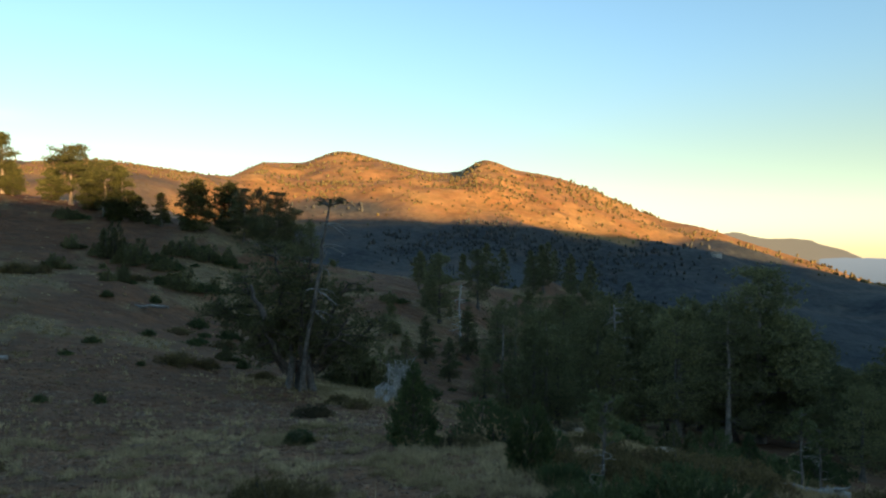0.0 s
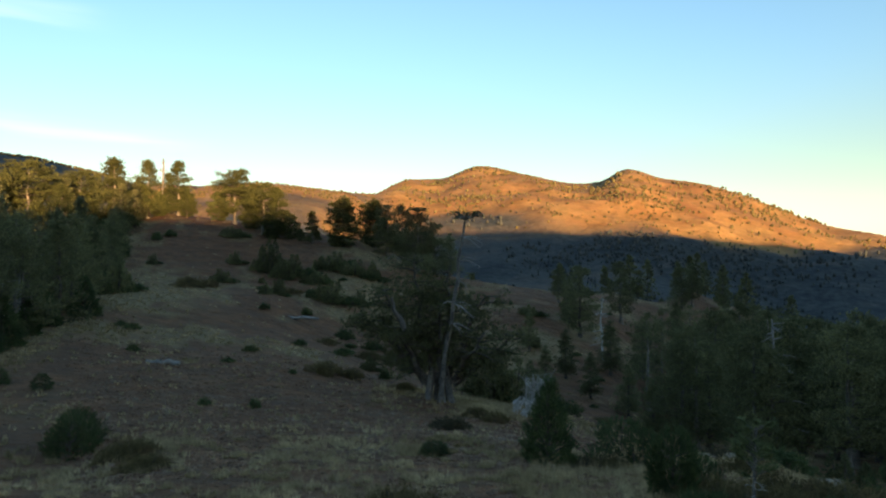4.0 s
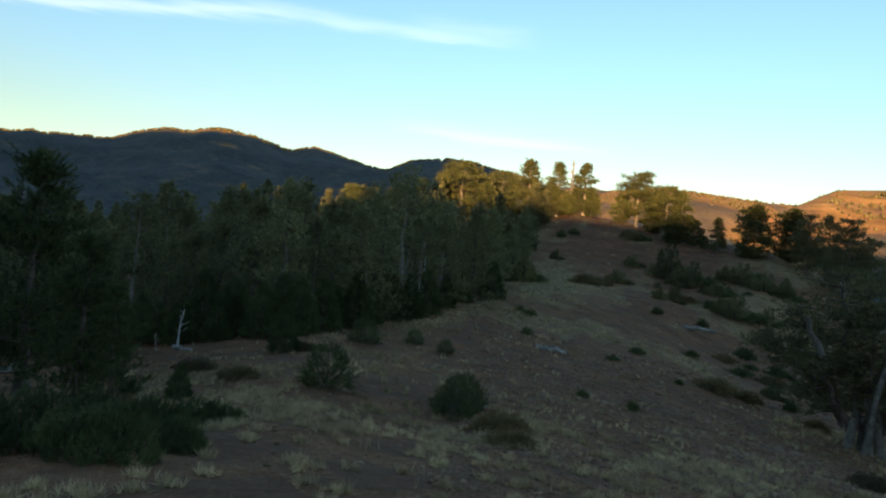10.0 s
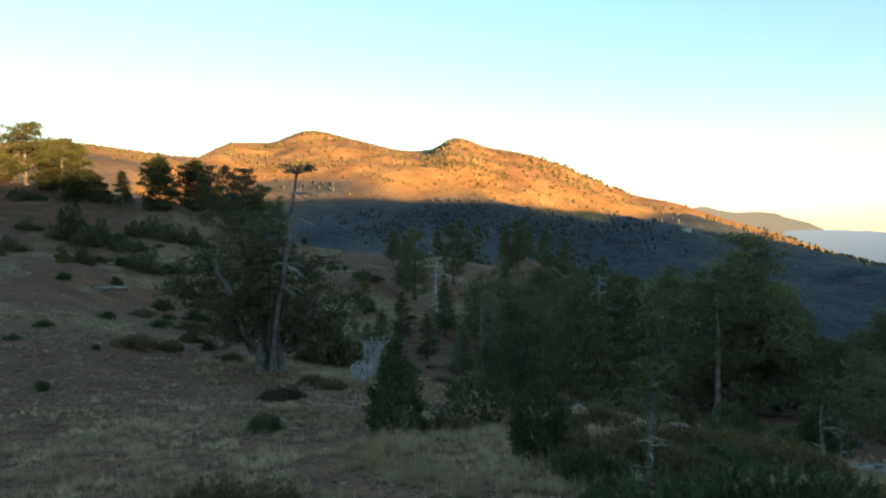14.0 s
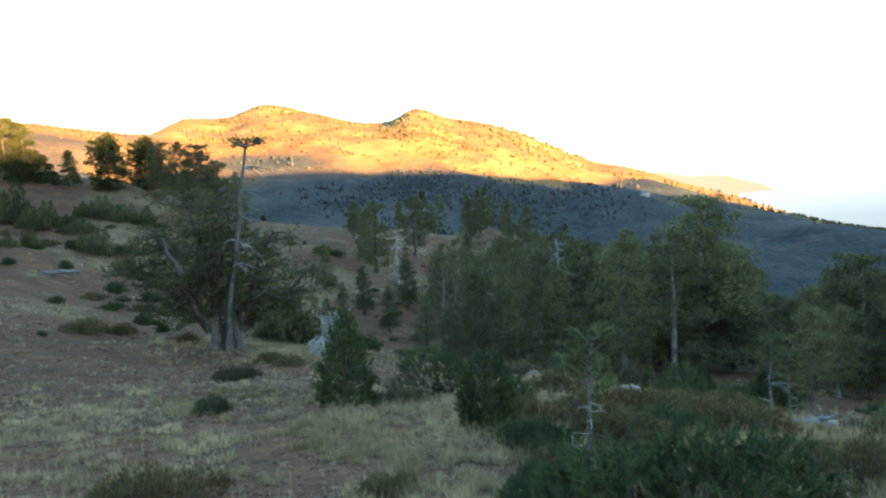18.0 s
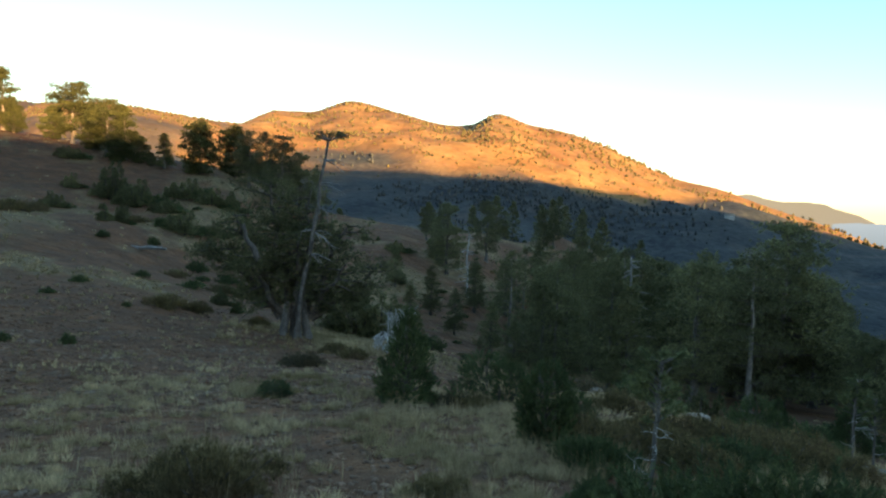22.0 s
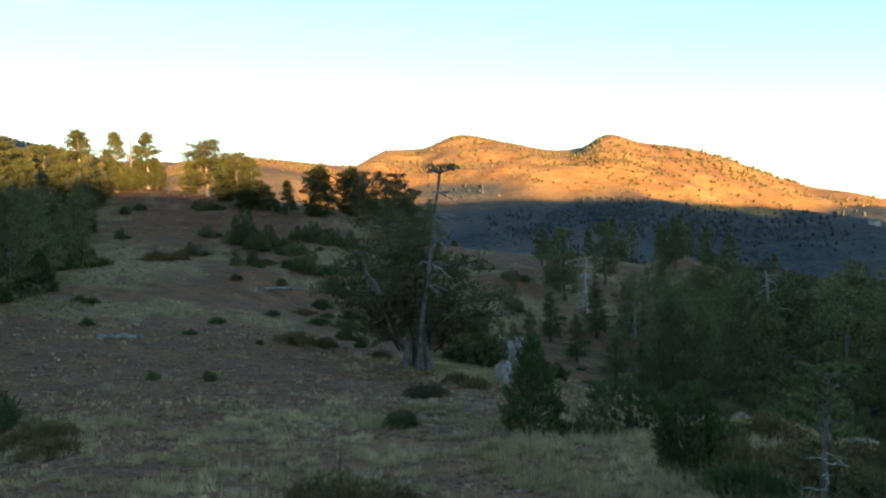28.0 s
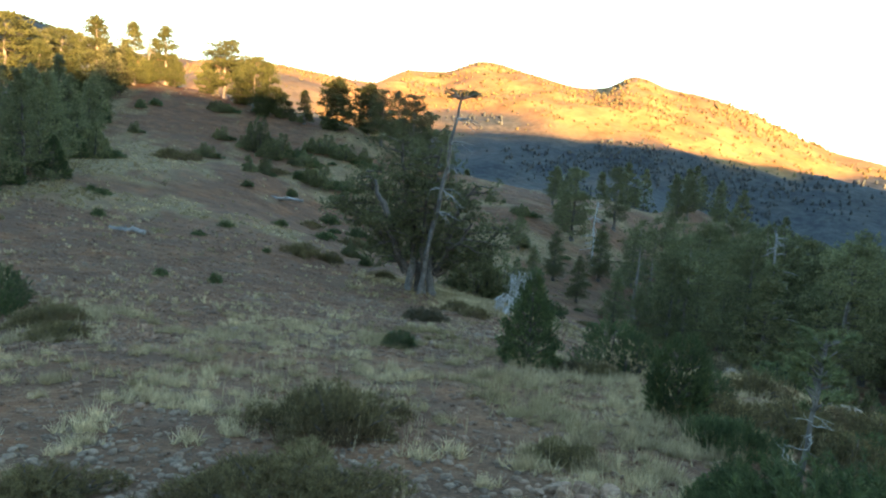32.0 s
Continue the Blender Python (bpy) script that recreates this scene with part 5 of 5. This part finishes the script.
# the sprawling dwarf pines
def dwarf_pine():
    rng = np.random.RandomState(81)
    root = tagged(empty("dwarf_pine"), "sprawling dark green dwarf pine on the stony ground", "pine shrub")
    wood, leaf = Soup(), Soup()
    n = 620
    a, r = rng.uniform(0, 6.283, n), np.sqrt(rng.uniform(0, 1, n))
    x, y = np.cos(a) * r * 1.02, np.sin(a) * r * 0.55
    lump = 0.5 + 0.5 * np.sin(x * 6.1 + 0.7) * np.cos(y * 7.3 + x * 3.0)
    top = 0.62 * np.sqrt(np.maximum(0.06, 1 - r ** 2.6)) * (0.6 + 0.42 * lump) * (1 + 0.28 * x)
    z = top * rng.uniform(0.05, 1.0, n) ** 0.7
    p = np.column_stack((x, y, z))
    way = unit(np.column_stack((np.cos(a) * r * 0.6, np.sin(a) * r * 0.6, np.full(n, 0.8))) + rng.normal(size=(n, 3)) * 0.32)
    for k in range(0, n, 18):
        tube(wood, [(x[k] * 0.2, y[k] * 0.2, -0.06), (x[k] * 0.75, y[k] * 0.75, 0.03), p[k] * [1, 1, 0.9]], [0.02, 0.012, 0.005], 4)
    steps = 9
    long = rng.uniform(0.08, 0.17, (n, 1, 1))
    c = (p[:, None, :] + way[:, None, :] * np.linspace(-0.4, 1.0, steps)[None, :, None] * long).reshape(-1, 3)
    tufts(leaf, rng, c, np.repeat(way, steps, 0), 0.066, 12, 0.0065, 0.6)
    part("woody_base", wood.mesh("woody_base", BARK), root)
    part("foliage", leaf.mesh("foliage", NEEDLES_FRESH), root)
    return root


dwarf = dwarf_pine()
put(dwarf, 22.6, 5.45, 1.05, turn=-20, stretch=0.95)
for az, d, k, turn in ((-75.5, 9.0, 0.95, 100), (-69.5, 8.2, 0.8, 20), (-63.5, 8.8, 0.5, 170), (-80.5, 9.8, 1.0, 60)):
    put(dwarf, az, d, k, turn=turn, stretch=1.1, label="sprawling dark green dwarf pine before the wood")
put(dwarf, -66.5, 10.6, 0.75, turn=40, stretch=1.1, label="sprawling dark green dwarf pine before the wood")
put(dwarf, -70.5, 11.6, 0.8, turn=140, label="sprawling dark green dwarf pine before the wood")
put(dwarf, -62.0, 11.2, 0.6, turn=260, label="low dark green dwarf pine before the wood")
put(dwarf, 12.8, 5.6, 0.45, turn=60)
put(dwarf, 22.5, 8.6, 0.7, turn=200, stretch=0.8)
put(dwarf, 13.2, 7.4, 0.55, turn=300)


# the half-dead sapling
def sapling():
    rng = np.random.RandomState(82)
    root = tagged(empty("pine_sapling"), "slender pine sapling with bare grey lower twigs", "sapling")
    trunk, leaf = Soup(), Soup()
    line = wander(rng, (0, 0, -0.05), (0.06, 0.02, 1.1), 8, 0.006)
    tube(trunk, line, np.linspace(0.022, 0.008, 8), 6)
    for k in range(9):
        z = rng.uniform(0.15, 0.66)
        a = rng.uniform(0, 6.28)
        start = np.array([np.interp(z, line[:, 2], line[:, 0]), 0.0, z])
        end = start + np.array([math.cos(a), math.sin(a), rng.uniform(-0.2, 0.3)]) * rng.uniform(0.08, 0.2)
        pts = wander(rng, start, end, 4, 0.004)
        twigs = Soup()
        tube(twigs, pts, (0.0035, 0.0026, 0.0018, 0.001), 4)
        for q in pts[1:]:
            tube(twigs, [q, q + (end - start) * 0.25 + rng.normal(size=3) * 0.03], [0.0016, 0.0008], 3)
        part("dead_twig", twigs.mesh("dead_twig", BLEACHED), root, "bare bleached twig")
    where, ways = [], []
    for k in range(34):
        z = rng.uniform(0.66, 1.12)
        a = rng.uniform(0, 6.28)
        start = np.array([np.interp(z, line[:, 2], line[:, 0]), 0.0, min(z, 1.08)])
        d = np.array([math.cos(a), math.sin(a), rng.uniform(0.3, 1.0)])
        length = rng.uniform(0.12, 0.34) * (1.5 - z)
        tube(trunk, [start, start + d * length], [0.006, 0.003], 4)
        where.append(start + d * length * np.linspace(0.6, 1.1, 8)[:, None])
        ways.append(np.tile(d, (8, 1)))
    tufts(leaf, rng, np.concatenate(where), np.concatenate(ways), 0.066, 11, 0.01, 0.7)
    part("trunk", trunk.mesh("trunk", BARK_GREY, True), root)
    part("crown", leaf.mesh("crown", SAPLING_NEEDLES), root)
    return root


thin = sapling()
put(thin, 16.6, 5.95, 1.14, turn=0)
put(thin, 31.0, 15.2, 1.55, turn=70, label="slender pine with a pale bare stem on the slope")
put(thin, 32.2, 15.6, 1.35, turn=200, label="slender pine with a pale bare stem on the slope")


# ---------------------------------------------------------------- logs
def log(label, seed, length, girth, branches, az, d, turn, material=DEAD):
    rng = np.random.RandomState(seed)
    root = tagged(empty("fallen_log"), label, "log", "fallen logs")
    body = Soup()
    line = wander(rng, (-length / 2, 0, girth * 0.7), (length / 2, 0, girth * 0.55), 7, girth * 0.32)
    tube(body, line, girth * np.linspace(1, 0.55, 7), 8)
    for k in range(branches):
        o = line[rng.randint(1, 6)]
        e = o + np.array([rng.uniform(0.1, 0.5), rng.uniform(-0.5, 0.5), rng.uniform(0.0, 0.4)]) * min(length, 2.0) * 0.4
        limbs = Soup()
        tube(limbs, wander(rng, o, e, 4, 0.02), np.linspace(girth * 0.35, girth * 0.08, 4), 4)
        part("broken_branch", limbs.mesh("broken_branch", material), root)
    part("trunk", body.mesh("trunk", material, True), root)
    put(root, az, d, 1.0, turn=turn)


log("weathered grey log lying on the open slope", 91, 1.5, 0.15, 6, -34.9, 30.2, 8)
log("long weathered grey trunk lying on the hillside", 92, 4.2, 0.18, 8, -24.2, 54, -4)
log("pale fallen log by the wood's edge", 93, 1.5, 0.19, 3, -79.2, 21.5, 74, BLEACHED)
log("pale fallen log by the wood's edge", 94, 1.2, 0.15, 4, -76.6, 21.2, 62)
log("grey fallen trunk on the edge of the steep slope", 95, 1.3, 0.11, 7, 31.8, 12.0, -16)
log("grey weathered branch on the hillside", 96, 1.6, 0.07, 4, -29.5, 96, 10)
log("grey fallen branch at the wood's edge", 97, 1.0, 0.08, 3, -64.8, 23.0, 10)


# ---------------------------------------------------------------- stones
def stone_mesh(seed, squash=0.62, cuts=1):
    rng = np.random.RandomState(seed)
    bm = bmesh.new()
    bmesh.ops.create_icosphere(bm, subdivisions=cuts + 1, radius=0.5)
    planes = [(unit(rng.normal(size=3)), rng.uniform(0.12, 0.3)) for _ in range(7)]
    for v in bm.verts:
        p = np.array(v.co)
        for nrm, lim in planes:
            k = p @ nrm
            if k > lim:
                p = p - nrm * (k - lim)
        p = p * (1 + 0.025 * rng.normal())
        v.co = (p[0] * 1.25, p[1], p[2] * squash * 1.3)
    me = bpy.data.meshes.new("stone")
    bm.to_mesh(me)
    bm.free()
    return me


stone_shapes = [stone_mesh(s) for s in range(100, 108)]
pale_shapes = [stone_mesh(s, 0.32, 2) for s in range(110, 113)]
for me in stone_shapes:
    me.materials.append(STONE)
for me in pale_shapes:
    me.materials.append(STONE_PALE)


def lay_stone(mesh, az, d, size, label, group="loose stones"):
    p = at(az, d)
    r = random.Random(int(az * 313 + d * 7717))
    ob = tagged(new("stone", mesh), label, "stone", group)
    ob.matrix_basis = Matrix.Translation((p.x, p.y, p.z + size * 0.12)) @ pose(0, 0, 0, r.uniform(-14, 14), r.uniform(-14, 14), r.uniform(0, 360)) @ Matrix.Diagonal((size, size, size, 1))


rng = random.Random(17)
for az, d, size in ((1.4, 5.3, 0.26), (3.4, 5.2, 0.17), (10.6, 4.5, 0.22), (7.6, 4.6, 0.2), (5.4, 5.0, 0.16), (13.0, 4.3, 0.24), (15.5, 4.3, 0.22), (18.0, 4.2, 0.2), (21.0, 4.1, 0.18), (-1.5, 5.1, 0.14), (8.8, 5.0, 0.14), (26, 4.4, 0.16), (31, 4.6, 0.18), (35, 5.0, 0.15)):
    lay_stone(stone_shapes[rng.randrange(8)], az, d, size * 0.72, "brown angular stone lying on the gravel")
for az, d in scatter(rng, 260, lambda a, r: (a > -4 and r < 5.6) or r < 4.6 or (a > 24 and r < 7.4), -36, 50, 3.1, 7.5, 0.1):
    lay_stone(stone_shapes[rng.randrange(8)], az, d, rng.choice((0.07, 0.08, 0.09, 0.11, 0.14, 0.19)), "brown angular stone lying on the gravel")
for az, d, size in ((11.9, 14.2, 0.8), (13.0, 14.0, 0.6), (11.0, 13.6, 0.5), (20.4, 13.0, 0.75), (21.6, 12.8, 0.6), (19.2, 13.4, 0.5), (3.2, 13.2, 0.5), (2.3, 13.6, 0.4), (5.2, 13.6, 0.5), (41, 11, 0.3), (38, 12, 0.4)):
    lay_stone(pale_shapes[rng.randrange(3)], az, d, size * 0.75, "pale rock cropping out of the slope", "pale rock outcrops")


def strew(name, label, category, shapes, places, sizes, material, lift=0.1):
    """Very many small pieces in one mesh."""
    soup = Soup()
    raw = []
    for me in shapes:
        v = np.array([v.co[:] for v in me.vertices])
        f = np.array([p.vertices[:] for p in me.polygons])
        raw.append((v, f))
    nrng = np.random.RandomState(3)
    xy = np.array([(compass(a).x * d, compass(a).y * d) for a, d in places])
    z = land(xy[:, 0], xy[:, 1])
    for (x, y), h, size in zip(xy, z, sizes):
        v, f = raw[nrng.randint(len(raw))]
        a = nrng.uniform(0, 6.28)
        c, s = math.cos(a), math.sin(a)
        w = v * size * nrng.uniform(0.7, 1.3, 3)
        soup.add(np.column_stack((w[:, 0] * c - w[:, 1] * s + x, w[:, 0] * s + w[:, 1] * c + y, w[:, 2] + h + size * lift)), f3=f)
    return tagged(new(name, soup.mesh(name, material)), label, category, kind="stuff")


tiny = []
for s in range(120, 126):
    nrng = np.random.RandomState(s)
    bm = bmesh.new()
    bmesh.ops.create_icosphere(bm, subdivisions=1, radius=0.5)
    for v in bm.verts:
        v.co = Vector(np.array(v.co) * nrng.uniform(0.65, 1.2, 3) * [1.2, 0.95, 0.6])
    me = bpy.data.meshes.new("pebble")
    bm.to_mesh(me)
    bm.free()
    tiny.append(me)
places, sizes = [], []
for _ in range(20000):
    az, d = rng.uniform(-44, 54), 2.6 * (24 / 2.6) ** rng.uniform(0, 1)
    places.append((az, d))
    sizes.append(rng.choice((0.014, 0.018, 0.022, 0.028, 0.036, 0.05, 0.07)) * (0.8 + d / 18))
for _ in range(1800):
    places.append((rng.uniform(-85, -30), rng.uniform(8, 40)))
    sizes.append(rng.choice((0.05, 0.06, 0.09)))
for _ in range(11000):
    az, d = rng.uniform(-42, 3), 11 * (36 / 11) ** rng.uniform(0, 1)
    places.append((az, d))
    sizes.append(rng.choice((0.03, 0.04, 0.05, 0.06, 0.08, 0.12)) * (0.7 + d / 40))
strew("gravel", "brown and grey rubble strewn over the bare soil", "gravel", tiny, places, sizes, STONE)


# ---------------------------------------------------------------- grass
def grass():
    nrng = np.random.RandomState(23)
    soup = Soup()
    # tussocks: how many, nearest and farthest, headings, blade length, blades in a bunch, blade width, bunches in a tussock
    for count, d0, d1, az0, az1, length, blades, width, few, fan in ((1900, 2.6, 8, -45, 56, 0.12, 20, 0.005, 14, 0.5), (16000, 5.5, 15, -78, 56, 0.16, 12, 0.009, 14, 0.5), (1500, 4.5, 15, -50, 50, 0.32, 5, 0.005, 2, 0.14), (9000, 12, 34, -72, 48, 0.16, 11, 0.016, 3, 0.38), (2400, 24, 32, -18, -3, 0.22, 11, 0.022, 3, 0.38), (14000, 28, 120, -64, 18, 0.2, 8, 0.045, 3, 0.38)):
        az = nrng.uniform(az0, az1, count * 3)
        d = np.sqrt(nrng.uniform(d0 ** 2, d1 ** 2, count * 3)) if d1 < 30 else d0 * (d1 / d0) ** nrng.uniform(0, 1, count * 3)
        x, y = np.sin(np.radians(az)) * d, np.cos(np.radians(az)) * d
        keep = nrng.uniform(0, 1, len(x)) < 0.06 + 0.94 * grassy(x, y) ** 2.0
        x, y = x[keep], y[keep]
        if few > 10:
            apart = np.unique(np.floor(np.column_stack((x, y)) / 0.3), axis=0, return_index=True)[1]
            apart = np.sort(apart)
            x, y = x[apart], y[apart]
        x, y = np.repeat(x[:count // few], few), np.repeat(y[:count // few], few)
        x, y = x + nrng.normal(size=len(x)) * 0.45 * length, y + nrng.normal(size=len(x)) * 0.35 * length
        p = np.column_stack((x, y, land(x, y) - 0.01))
        tufts(soup, nrng, p, np.tile([0.0, 0, 1.0], (len(p), 1)) + nrng.normal(size=(len(p), 3)) * 0.15, length, blades, width, fan)
    return tagged(new("dry_grass", soup.mesh("dry_grass", GRASS_DRY)), "pale dry grass tufts over the stony slope", "grass", kind="stuff")


grass()


# ---------------------------------------------------------------- far woods
def far_house():
    """A small pale house on the sunlit end of the mountain."""
    root = tagged(empty("house"), "small pale house on the far sunlit slope", "house")
    walls, roof = Soup(), Soup()
    box = [(x, y, z) for z in (-1.5, 2.6) for x, y in ((-4, -2.5), (4, -2.5), (4, 2.5), (-4, 2.5))]
    walls.add(box, f4=[(0, 1, 5, 4), (1, 2, 6, 5), (2, 3, 7, 6), (3, 0, 4, 7)])
    walls.add([(-4, -2.5, 2.6), (-4, 2.5, 2.6), (-4, 0, 4.0), (4, -2.5, 2.6), (4, 2.5, 2.6), (4, 0, 4.0)], f3=[(0, 2, 1), (3, 4, 5)])
    for side in (-1, 1):
        edge_line = [(x, side * y, z) for x, y, z in ((-4.4, 2.9, 2.4), (4.4, 2.9, 2.4), (4.4, 0, 4.05), (-4.4, 0, 4.05), (-4.4, 2.9, 2.6), (4.4, 2.9, 2.6), (4.4, 0, 4.25), (-4.4, 0, 4.25))]
        roof.add(edge_line, f4=[(0, 1, 2, 3), (4, 5, 6, 7), (0, 1, 5, 4), (1, 2, 6, 5), (2, 3, 7, 6), (3, 0, 4, 7)])
    part("wall", walls.mesh("wall", BLEACHED), root)
    part("roof", roof.mesh("roof", STONE_PALE), root)
    root.matrix_basis = Matrix.Translation(at(22.9, 622, 0.2)) @ pose(0, 0, 0, 0, 0, -20)


far_house()


def far_woods():
    """Trees and bushes dotted over the far slopes, in one mesh."""
    nrng = np.random.RandomState(29)
    soup = Soup()

    def crowns(x, y, h, w, jag):
        nonlocal soup
        n = len(x)
        z = land(x, y)
        sides, rings = 6, ((0.0, 0.6), (0.25, 1.0), (0.62, 0.85), (0.88, 0.45), (1.0, 0.0))
        a = np.arange(sides) / sides * 6.283
        layers = []
        for u, r in rings:
            rr = r * (1 + jag * nrng.normal(size=(n, sides)))
            layers.append(np.stack((x[:, None] + np.cos(a) * rr * w[:, None] / 2, y[:, None] + np.sin(a) * rr * w[:, None] / 2, (z + h * u)[:, None] + 0.1 * h[:, None] * nrng.normal(size=(n, sides)) * (0 < u)), 2))
        v = np.stack(layers, 1).reshape(-1, 3)
        i = np.arange(sides)
        j = (i + 1) % sides
        one = np.concatenate([np.column_stack((k * sides + i, k * sides + j, (k + 1) * sides + j, (k + 1) * sides + i)) for k in range(len(rings) - 1)])
        f = (one[None] + (np.arange(n) * sides * len(rings))[:, None, None]).reshape(-1, 4)
        soup.add(v, f4=f)

    ra = [r[0] for r in RIDGE]
    # the main mountain and the slopes beside it
    n = 60000
    az = nrng.uniform(-34, 56, n)
    rd, vd = spline(ra, [r[1] for r in RIDGE], az), spline(ra, [r[3] for r in RIDGE], az)
    s = nrng.uniform(-0.55, 1.01, n)
    d = vd + (rd - vd) * s
    x, y = np.sin(np.radians(az)) * d, np.cos(np.radians(az)) * d
    cl = rough(x + 300, y, 90, 3)
    chance = 0.22 * ease(9, 15, az) * ease(-0.2, 0.1, cl) + (0.85 + 0.35 * ease(-6, 5, az)) * (0.1 * ease(0.92, 0.7, s) + 0.006) * ease(0.05, 0.4, s) + 0.2 * ease(-12, -20, az) * ease(0.0, 0.3, s) + 0.3 * np.exp(-((s - 0.44) / 0.07) ** 2) * ease(-0.05, 0.15, cl) + 0.6 * ease(0.08, 0.26, cl) * ease(0.9, 0.7, s)
    keep = (nrng.uniform(0, 1, n) < chance * (1 - wooded(x, y)) ** 1.5) & (d > 190) & ((s < 0.84) | (az < -14) | (az > 11))
    x, y, s = x[keep], y[keep], s[keep]
    dist, head = np.hypot(x, y), np.degrees(np.arctan2(x, y))
    h = nrng.uniform(1.8, 4.4, len(x)) * np.where(s < 0.5, 0.8, 0.95) * (0.6 + 0.4 * ease(450, 1000, dist)) * np.where(head < -15, 0.6, 1.0)
    far = dist > 430
    crowns(x[far], y[far], h[far], (h * nrng.uniform(0.7, 1.15, len(x)))[far], 0.22)
    for px, py, pz, ph in zip(x[~far], y[~far], land(x[~far], y[~far]), h[~far]):
        n = 46
        u, a = nrng.uniform(0.05, 1, n), nrng.uniform(0, 6.283, n)
        r = ph * 0.36 * np.interp(u, [0, 0.25, 0.7, 1], [0.6, 1, 0.7, 0.1]) * nrng.uniform(0.3, 1, n) ** 0.5
        c = np.column_stack((px + np.cos(a) * r, py + np.sin(a) * r, pz + u * ph))
        tufts(soup, nrng, c, np.column_stack((np.cos(a), np.sin(a), np.full(n, 0.8))), ph * 0.13, 4, ph * 0.055, 0.8)
    # the wood in the shade at the mountain's foot, crowns coloured with blue haze
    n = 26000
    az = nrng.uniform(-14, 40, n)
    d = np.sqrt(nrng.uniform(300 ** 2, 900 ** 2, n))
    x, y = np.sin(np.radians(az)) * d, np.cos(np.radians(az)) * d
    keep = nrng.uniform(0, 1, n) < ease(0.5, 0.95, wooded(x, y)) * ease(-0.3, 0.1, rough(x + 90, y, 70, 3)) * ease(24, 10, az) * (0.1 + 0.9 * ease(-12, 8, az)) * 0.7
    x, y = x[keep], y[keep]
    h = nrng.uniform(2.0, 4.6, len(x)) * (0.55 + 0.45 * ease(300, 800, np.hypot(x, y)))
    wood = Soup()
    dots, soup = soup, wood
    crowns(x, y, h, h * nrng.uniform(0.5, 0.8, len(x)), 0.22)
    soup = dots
    tagged(new("far_woods", wood.mesh("far_woods", FAR_WOOD_HAZED)), "dense dark wood at the foot of the mountain", "woods", kind="stuff")
    # a thin line of trees along the western range
    az = nrng.uniform(-96, -37, 1500)
    rd, vd = spline(ra, [r[1] for r in RIDGE], az), spline(ra, [r[3] for r in RIDGE], az)
    d = vd + (rd - vd) * nrng.uniform(0.9, 1.0, 1500)
    x, y = np.sin(np.radians(az)) * d, np.cos(np.radians(az)) * d
    h = nrng.uniform(4, 8, 1500)
    crowns(x, y, h, h * 1.3, 0.25)
    return tagged(new("far_woods", soup.mesh("far_woods", FAR_TREES)), "dark trees dotted over the far mountain slopes", "woods", kind="stuff")


far_woods()
